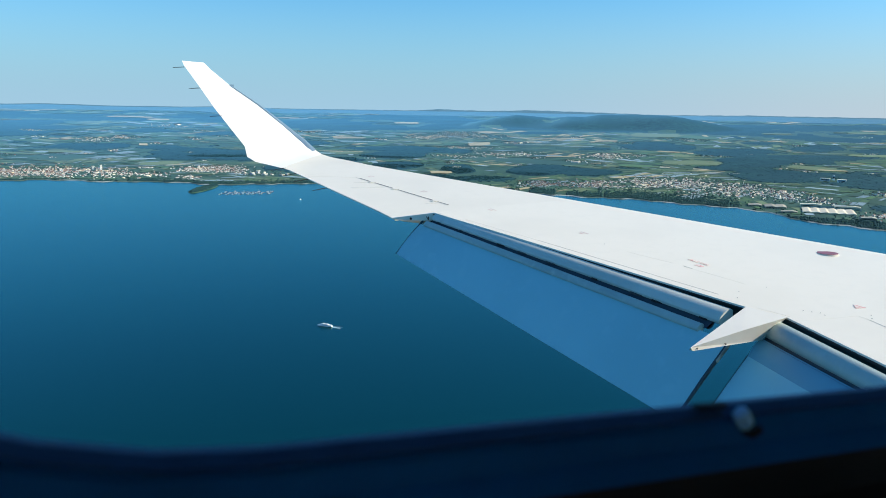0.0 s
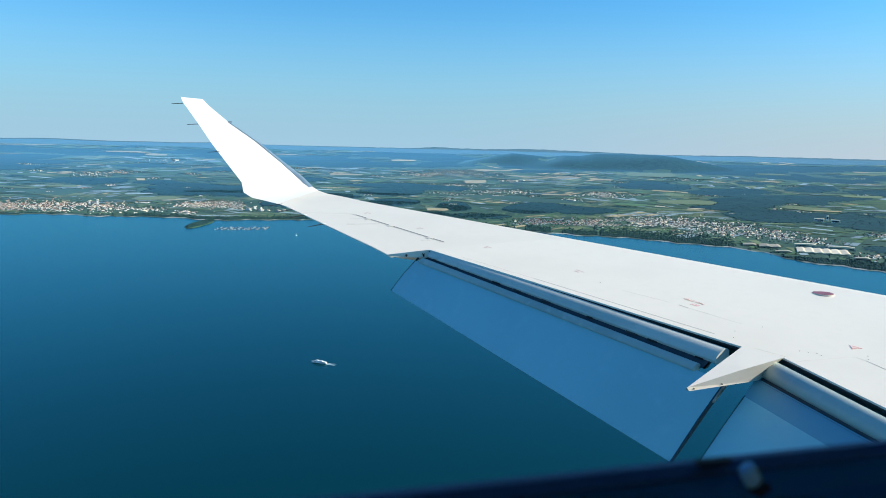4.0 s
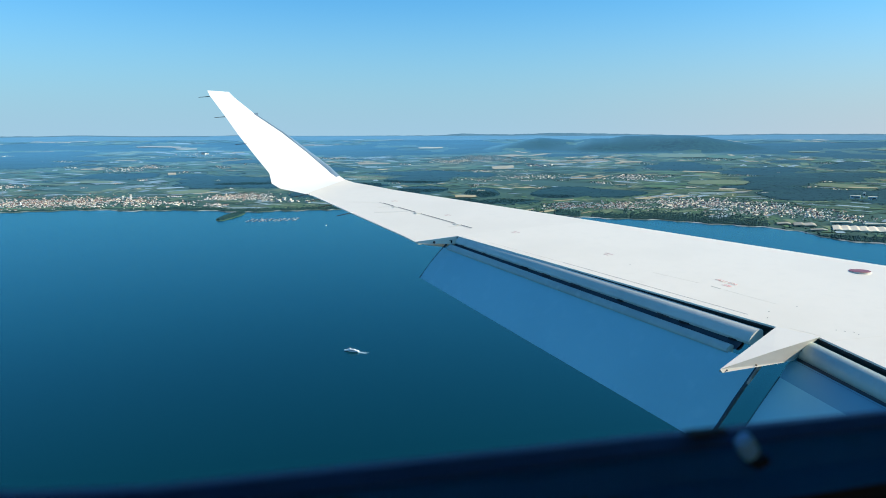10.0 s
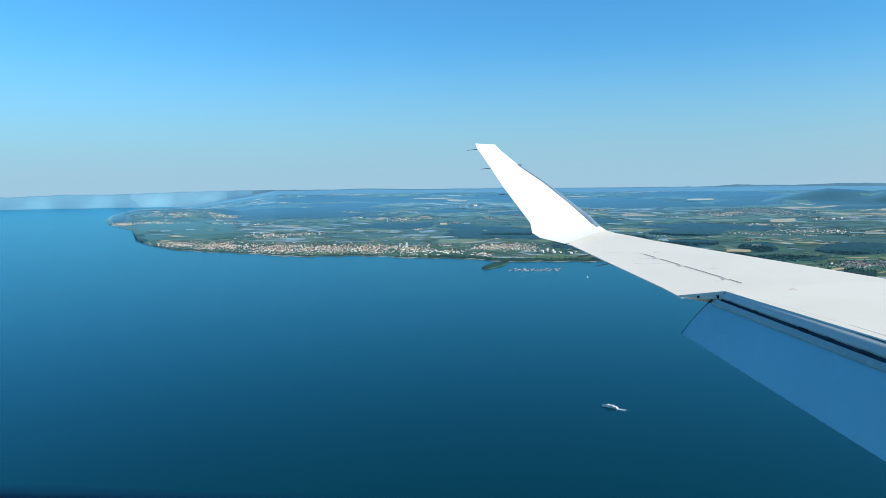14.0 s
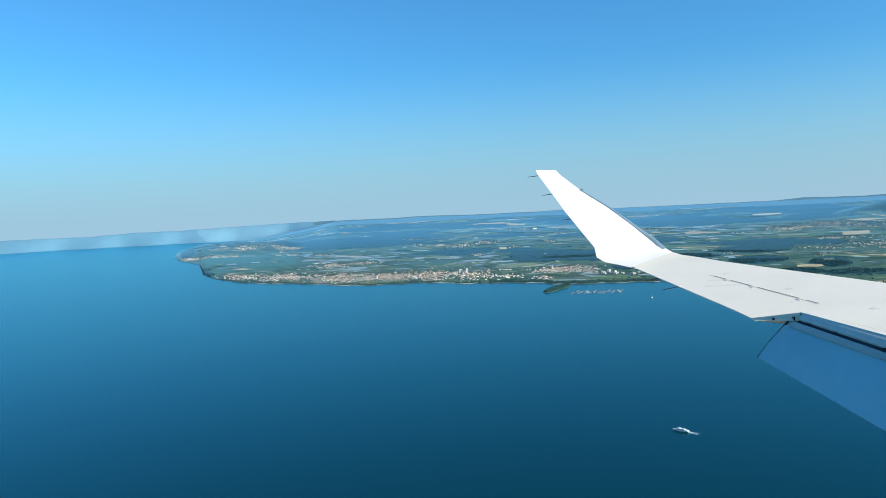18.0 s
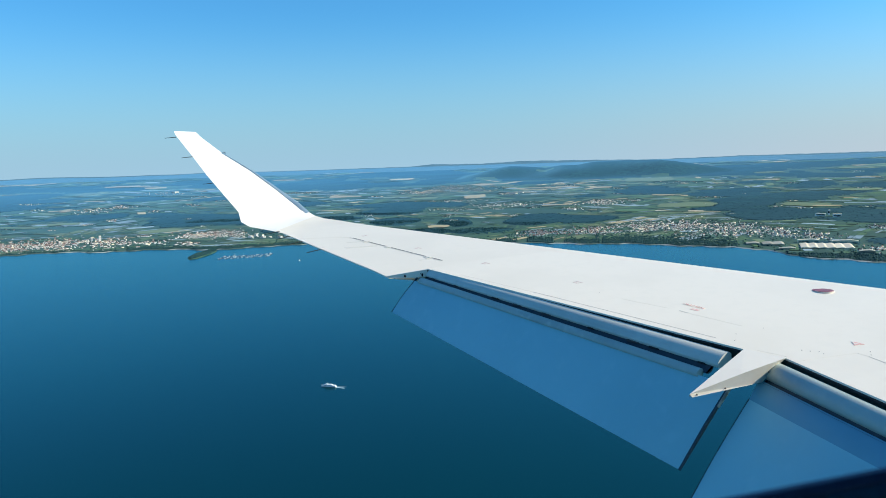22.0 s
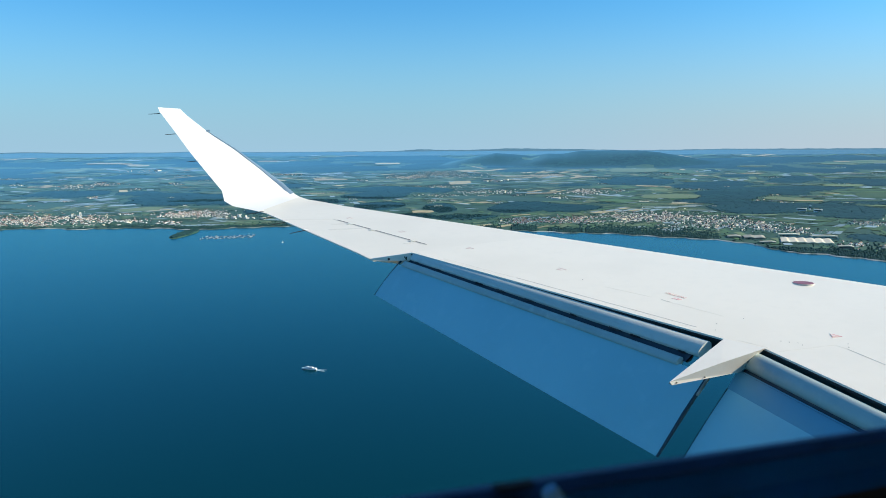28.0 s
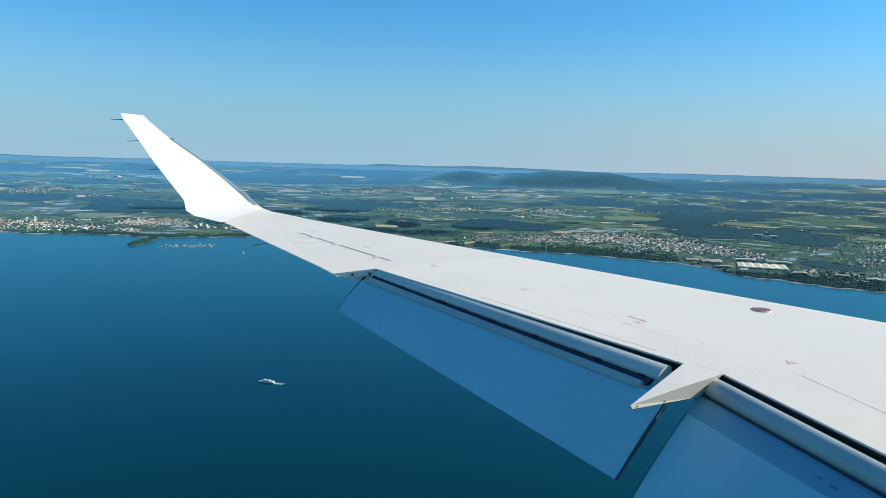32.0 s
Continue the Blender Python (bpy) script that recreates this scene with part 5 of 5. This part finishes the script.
for ti, (a, e, wa, we, n, red_share) in enumerate(TOWNS):
    az, d = place_houses(int(n * (1.3 if a > 78 else 0.85)), a, e, wa, we)
    z = land_height(az, d) - H
    for A, D, Z in zip(az, d, z):
        X, Y = D * math.cos(radians(A)), D * math.sin(radians(A))
        turn = rnd.choice((0, math.pi / 2)) + 0.4 * math.sin(X / 120) + rnd.normal(0, 0.15)
        s = rnd.uniform(0.45, 0.92) * (1.0 if D < 1700 else 1.2)
        w, l, h, r = 1.0 * s, 1.3 * s * rnd.uniform(0.8, 1.7), rnd.uniform(0.55, 1.0), rnd.uniform(0.45, 0.8)
        red = rnd.rand() < red_share
        if (1 <= ti <= 4 or ti in (14, 36, 37)) and len(singles) < 300 and rnd.rand() < 0.25:
            singles.append((X, Y, Z, turn, s, red))
            continue
        # a share of pale roofs: sun glare put into the roof colour
        pale = rnd.rand() < (0.2 if a > 78 else 0.3)
        v, walls, roof = house_arrays(w, l, h, r)
        ct, st = math.cos(turn), math.sin(turn)
        hv.append(np.stack([X + v[:, 0] * ct - v[:, 1] * st, Y + v[:, 0] * st + v[:, 1] * ct, Z + v[:, 2]], 1))
        for f in walls:
            hf.append([i + base_n for i in f])
            hm.append(0)
        for f in roof:
            hf.append([i + base_n for i in f])
            hm.append(1 if red else 3 if pale else 2)
        base_n += len(v)
me = bpy.data.meshes.new("village_houses")
me.from_pydata(np.concatenate(hv).tolist(), [], [list(dict.fromkeys(f)) for f in hf])
for m in (wall_white, roof_red, roof_brown, roof_pale):
    me.materials.append(m)
me.polygons.foreach_set("material_index", np.array(hm, dtype=np.int32))
houses = part("village_houses", me)
tagged(houses, "many small white houses with red and brown gable roofs", "houses", kind="stuff")

protos = []
for w, l, h, r, rm in ((1.0, 1.5, 0.9, 0.6, roof_red), (1.1, 2.0, 0.85, 0.7, roof_red), (1.0, 1.3, 1.1, 0.5, roof_brown), (1.2, 1.7, 0.95, 0.65, roof_brown)):
    v, walls, roof = house_arrays(w, l, h, r)
    top = mesh_of("house_walls", v[:10], [tuple(dict.fromkeys(f)) for f in walls], [wall_white])
    cap = mesh_of("house_roof", v[10:], [tuple(i - 10 for i in f) for f in roof], [rm])
    protos.append((top, cap))
for i, (X, Y, Z, turn, s, red) in enumerate(singles):
    top, cap = protos[(0 if red else 2) + i % 2]
    h = tagged(empty("house", (X, Y, Z - 0.05)), "white plastered house with %s gable roof" % ("red tiled" if red else "brown"), "house", "houses of the lakeside towns")
    h.rotation_euler.z, h.scale = turn, (s, s, s)
    part("wall", top, h)
    part("roof", cap, h)


def at(az, below):
    d = float(reach(az, below))
    return polar(az, d, float(land_height(np.array([az]), np.array([d]))[0]))


def block(az, dep, w, l, h, turn, label, storeys=4, name="apartment_block", roof=roof_pale):
    """A flat-roofed building with window bands."""
    b = tagged(empty(name, at(az, dep)), label, "building")
    b.rotation_euler.z = turn
    part("wall", box("wall", wall_white, (w, l, h), (0, 0, h / 2)), b)
    part("roof", box("roof", roof, (w + 0.25, l + 0.25, 0.18), (0, 0, h + 0.09)), b)
    for k in range(storeys):
        z = h * (k + 0.55) / storeys
        for sx, sy, dx, dy in ((0.0, 1, w * 0.84, 0.08), (1, 0.0, 0.08, l * 0.84)):
            for sg in (-1, 1):
                part("window_band", box("window_band", glass_dark, (dx, dy, h / storeys * 0.4), (sg * sx * w / 2, sg * sy * l / 2, z)), b)
    return b


block(87.45, 4.42, 2.6, 3.0, 8.2, 0.2, "tall white apartment tower above the town", 8)
block(87.95, 4.40, 2.6, 4.0, 6.2, 0.2, "white apartment tower beside a taller one", 7)
block(89.9, 4.46, 3.0, 4.0, 4.4, 0.3, "cream apartment block among houses", 4)
for a, e, w, l, h in ((77.4, 4.82, 4, 8, 3.2), (77.0, 4.74, 3, 5, 4.2), (76.5, 4.86, 4, 7, 2.2), (75.3, 4.92, 4, 9, 2.4), (74.9, 4.84, 3, 5, 2.0), (73.9, 4.90, 3, 4, 3.0), (73.2, 4.94, 4, 8, 2.4), (72.4, 4.95, 3, 5, 2.2)):
    block(a, e, w, l, h, 0.25, "white office building among lakeside trees", 3, "office_building")
for a, e, w, l, h in ((37.0, 4.27, 6, 14, 4.6), (36.5, 4.18, 3, 3, 8.0), (36.0, 4.29, 7, 12, 4.2)):
    block(a, e, w, l, h, 0.6, "white institute building in fields", 1, "institute_building")
for a, e, w, l, h in ((58.0, 2.30, 12, 26, 3.4), (57.4, 2.24, 8, 16, 3.0), (58.9, 2.34, 7, 14, 3.0), (53.7, 3.56, 10, 16, 2.0), (82.4, 1.3, 16, 26, 4.0), (99.9, 3.57, 2, 6, 1.4)):
    block(a, e, w, l, h, 0.5, "wide white commercial building in open country", 2, "commercial_building")
block(43.2, 5.36, 1.0, 1.0, 6.5, 0.5, "slender pale tower among the houses", 6, "tower")


def hall(az, dep, w, l, h, n, roof, label):
    """A factory hall: low walls under n shed gables side by side."""
    b = tagged(empty("factory_hall", at(az, dep)), label, "factory")
    b.rotation_euler.z = radians(az + 94)
    part("wall", box("wall", roof, (w, l, h), (0, 0, h / 2)), b)
    y, rise = l / 2 + 0.2, min(0.9, 0.11 * w / n)
    for k in range(n):
        x0, x1 = -w / 2 + w * k / n, -w / 2 + w * (k + 1) / n
        xm = lerp(x0, x1, 0.3)
        part("roof", mesh_of("roof", [(x0, -y, h), (x0, y, h), (xm, y, h + rise), (xm, -y, h + rise), (x1, y, h), (x1, -y, h)], [(0, 3, 2, 1), (3, 5, 4, 2), (0, 5, 3), (1, 2, 4)], [roof]), b)
    for side_y in (-1, 1):
        part("window_band", box("window_band", glass_dark, (w * 0.9, 0.1, h * 0.3), (0, side_y * l / 2, h * 0.5)), b)


WHITE_HALL, TAN_HALL = "long low cream factory hall with saw-tooth roof by the shore", "low tan flat-roofed factory hall by the shore"
for a, e, w, l, h, n, roof, label in (
        (36.6, 6.30, 50, 42, 1.6, 6, roof_pale, WHITE_HALL), (37.7, 5.98, 22, 6, 3.0, 1, roof_pale, "tall pale factory wing behind a wide hall"), (35.5, 6.02, 26, 6, 3.2, 1, roof_pale, "tall pale factory wing behind a wide hall"),
        (39.9, 6.16, 22, 26, 1.5, 2, roof_tan, TAN_HALL), (41.2, 6.14, 14, 16, 1.5, 1, roof_tan, TAN_HALL), (39.0, 6.46, 16, 10, 1.3, 1, roof_tan, TAN_HALL), (34.2, 6.62, 14, 10, 2.2, 1, roof_tan, "grey-brown factory block beside a cream hall"),
        (31.6, 6.55, 14, 8, 1.8, 2, roof_tan, TAN_HALL), (29.4, 6.62, 24, 14, 1.8, 2, roof_tan, TAN_HALL), (28.0, 6.75, 12, 12, 2.6, 1, roof_pale, "square cream factory hall by the shore")):
    hall(a, e, w, l, h, n, roof, label)
# long pale greenhouses in the fields
for a, e, l in ((44.9, 3.80, 30), (42.6, 4.06, 22), (47.4, 3.74, 18), (41.6, 2.62, 26)):
    g = tagged(empty("greenhouse", at(a, e)), "long low pale greenhouse in the fields", "greenhouse", "greenhouses in the fields")
    g.rotation_euler.z = radians(a + 88)
    part("wall", box("wall", roof_pale, (l, 5.0, 0.8), (0, 0, 0.4)), g)
    part("roof", mesh_of("roof", [(-l / 2, -2.6, 0.8), (l / 2, -2.6, 0.8), (l / 2, 0, 1.5), (-l / 2, 0, 1.5), (l / 2, 2.6, 0.8), (-l / 2, 2.6, 0.8)], [(0, 1, 2, 3), (3, 2, 4, 5), (1, 4, 2), (0, 3, 5)], [roof_pale]), g)


def church(az, dep, turn):
    c = tagged(empty("church", at(az, dep)), "white village church with pointed steeple", "church")
    c.rotation_euler.z = turn
    v, walls, roof = house_arrays(1.2, 2.6, 2.0, 1.4)
    part("nave", mesh_of("nave", v[:10], [tuple(dict.fromkeys(f)) for f in walls], [wall_white]), c)
    part("roof", mesh_of("roof", v[10:], [tuple(i - 10 for i in f) for f in roof], [roof_red]), c)
    part("tower", box("tower", wall_white, (1.3, 1.3, 5.0), (0, -3.1, 2.5)), c)
    part("steeple", rod("steeple", roof_brown, (0, -3.1, 5.0), (0, -3.1, 8.2), 0.95, 0.05, 8), c)


church(94.2, 4.5, 0.4)
church(46.5, 5.0, 0.9)
church(62.5, 1.8, 0.2)
church(97.2, 3.45, 0.2)

# ---- low wooded tongue of land outside the marina ----
tip, root = Vector(polar(81.7, float(reach(81.7, 6.05)))), Vector(polar(79.9, float(reach(79.9, 5.46))))
c, along = (tip + root) / 2, (root - tip).length / 2
turn = math.atan2(tip.y - root.y, tip.x - root.x)
rings = []
for sc, z in ((1.0, -0.3), (0.92, 0.35), (0.6, 0.8), (0.1, 0.9)):
    rings.append([Vector((sc * along * 1.04 * math.cos(a) * (1 + 0.04 * math.sin(3 * a + 1)), sc * 10 * math.sin(a) * (1 + 0.25 * math.cos(a) + 0.15 * math.sin(4 * a)), z)) for a in (2 * math.pi * i / 32 for i in range(32))])
spit = part("ground_spit", loft("ground_spit", rings, meadow))
spit.location, spit.rotation_euler.z = c, turn
tagged(spit, "low wooded tongue of land beside the marina", "land", kind="structure")
u, v = rnd.uniform(-1, 1, 1100), rnd.uniform(-1, 1, 1100)
keep = u * u + v * v < 0.85
px, py = c.x + along * u * math.cos(turn) - 9 * v * math.sin(turn), c.y + along * u * math.sin(turn) + 9 * v * math.cos(turn)
clumps("spit_trees", np.degrees(np.arctan2(py, px))[keep], np.hypot(px, py)[keep], 1.1, 1.4, "low dark trees on the tongue of land", level=0.5)

# ---- marina ----
def boat_meshes():
    n = 7
    rings = []
    for i in range(n):
        u = i / (n - 1)
        w = 0.42 * math.sin(math.pi * min(1, 0.28 + 0.72 * u)) + 0.02
        x = lerp(-0.9, 1.1, u)
        rings.append([Vector((x, -w, 0.45 + 0.12 * u)), Vector((x, -w * 0.7, 0.0)), Vector((x, 0, -0.12)), Vector((x, w * 0.7, 0.0)), Vector((x, w, 0.45 + 0.12 * u))])
    h = loft("hull", rings, hull_white)
    c = box("cabin", hull_white, (0.7, 0.42, 0.25), (0.0, 0, 0.58), bevel=0.05)
    m = rod("mast", hull_white, (0.15, 0, 0.4), (0.15, 0, 2.6), 0.025, 0.015, 6)
    s = rod("boom", hull_white, (0.15, 0, 0.95), (-0.75, 0, 0.9), 0.07, 0.05, 6)
    return h, c, m, s


boat_parts = boat_meshes()
MARINA_D = float(reach(77.8, 6.1))
proto = tagged(empty("sailing_boat", polar(76.3, MARINA_D)), "small white moored sailing boat with bare mast", "boat", "boats in the marina")
proto.scale = (1.0, 1.0, 1.0)
for nm, me in zip(("hull", "cabin", "mast", "boom"), boat_parts):
    part(nm, me, proto)
# boats lie in pairs of rows on either side of slanting landing stages
for row in range(8):
    az0 = 76.2 + 0.46 * row
    p, q = Vector(polar(az0 + 0.28, MARINA_D - 14, 0.15)), Vector(polar(az0 - 0.28, MARINA_D + 16, 0.15))
    jetty = part("jetty", box("jetty", roof_brown, ((q - p).length, 0.4, 0.2)))
    jetty.location, jetty.rotation_euler.z = (p + q) / 2, math.atan2(q.y - p.y, q.x - p.x)
    tagged(jetty, "narrow brown landing stage between moored boats", "jetty")
    for i in range(7):
        if rnd.rand() < 0.2 or row == 0 and i == 0:
            continue
        m = p.lerp(q, (i + 0.5) / 7)
        side_way = (q - p).normalized().cross(Vector((0, 0, 1))) * rnd.choice((-1.6, 1.6))
        copy_thing(proto, pose(m.x + side_way.x, m.y + side_way.y, -H, 0, 0, math.degrees(math.atan2(side_way.y, side_way.x)) + 8 * rnd.randn()))
for a, e in ((70.6, 5.75), (74.0, 6.6)):
    copy_thing(proto, pose(*polar(a, float(reach(a, e))), 0, 0, 20))

# ---- the ferry and its wake ----
ferry = tagged(empty("ferry", polar(72.3, H / math.tan(radians(16.0)))), "white double-deck passenger ferry under way on the lake", "ship")
ferry.rotation_euler.z, ferry.scale = radians(136), (0.80, 0.74, 0.50)
rings = []
for i in range(9):
    u = i / 8
    w = 1.15 * min(1.0, 0.75 + u) if u < 0.6 else 1.15 * math.cos((u - 0.6) / 0.4 * math.pi / 2 * 0.97)
    x = lerp(-4.6, 4.9, u)
    rings.append([Vector((x, -w, 0.95 + 0.3 * u * u)), Vector((x, -w * 0.85, 0.0)), Vector((x, 0, -0.3)), Vector((x, w * 0.85, 0.0)), Vector((x, w, 0.95 + 0.3 * u * u))])
part("hull", loft("hull", rings, hull_white), ferry)
part("waterline_band", box("waterline_band", rubber_black, (8.0, 2.12, 0.22), (-0.6, 0, 0.12), bevel=0.05), ferry, "dark band at the waterline")
part("main_deck", box("main_deck", hull_white, (7.2, 2.0, 0.75), (-0.5, 0, 1.35), bevel=0.08), ferry)
part("window_band", box("window_band", glass_dark, (6.6, 2.05, 0.28), (-0.5, 0, 1.42)), ferry)
part("upper_deck", box("upper_deck", hull_white, (4.2, 1.7, 0.6), (-0.2, 0, 2.0), bevel=0.08), ferry)
part("window_band", box("window_band", glass_dark, (3.6, 1.74, 0.24), (-0.2, 0, 2.08)), ferry)
part("bridge", box("bridge", hull_white, (1.1, 1.3, 0.55), (1.2, 0, 2.55), bevel=0.08), ferry)
part("funnel", box("funnel", hull_white, (0.7, 0.6, 0.7), (-1.4, 0, 2.6), bevel=0.1), ferry)
part("mast", rod("mast", hull_white, (0.9, 0, 2.6), (0.8, 0, 4.0), 0.06, 0.03, 6), ferry)
# two thin arms of foam spread from the stern, with a churned patch between them
wake_v, wake_f = [], []
for arm in (-1, 0, 1):
    n0 = len(wake_v)
    for i in range(14):
        u = i / 13
        x, y = (-4.4 - 6.0 * u, arm * (0.7 + 0.9 * u)) if arm else (-4.4 - 4.6 * u, 0.0)
        w = (0.5 * (1 - 0.3 * u) if arm else 0.9 * (1 - 0.6 * u)) * (1 + 0.25 * math.sin(i * 2.1 + arm))
        wake_v += [Vector((x, y - w, 0.03)), Vector((x, y, 0.09 * (1 - u) + 0.05)), Vector((x, y + w, 0.03))]
        if i:
            k = n0 + 3 * i
            wake_f += [(k - 3, k, k + 1, k - 2), (k - 2, k + 1, k + 2, k - 1)]
wake = part("wake", mesh_of("wake", wake_v, wake_f, [foam], smooth=True))
wake.location, wake.rotation_euler.z, wake.scale = ferry.location, ferry.rotation_euler.z, ferry.scale
tagged(wake, "short white foaming wake behind the ferry", "wake", kind="stuff")
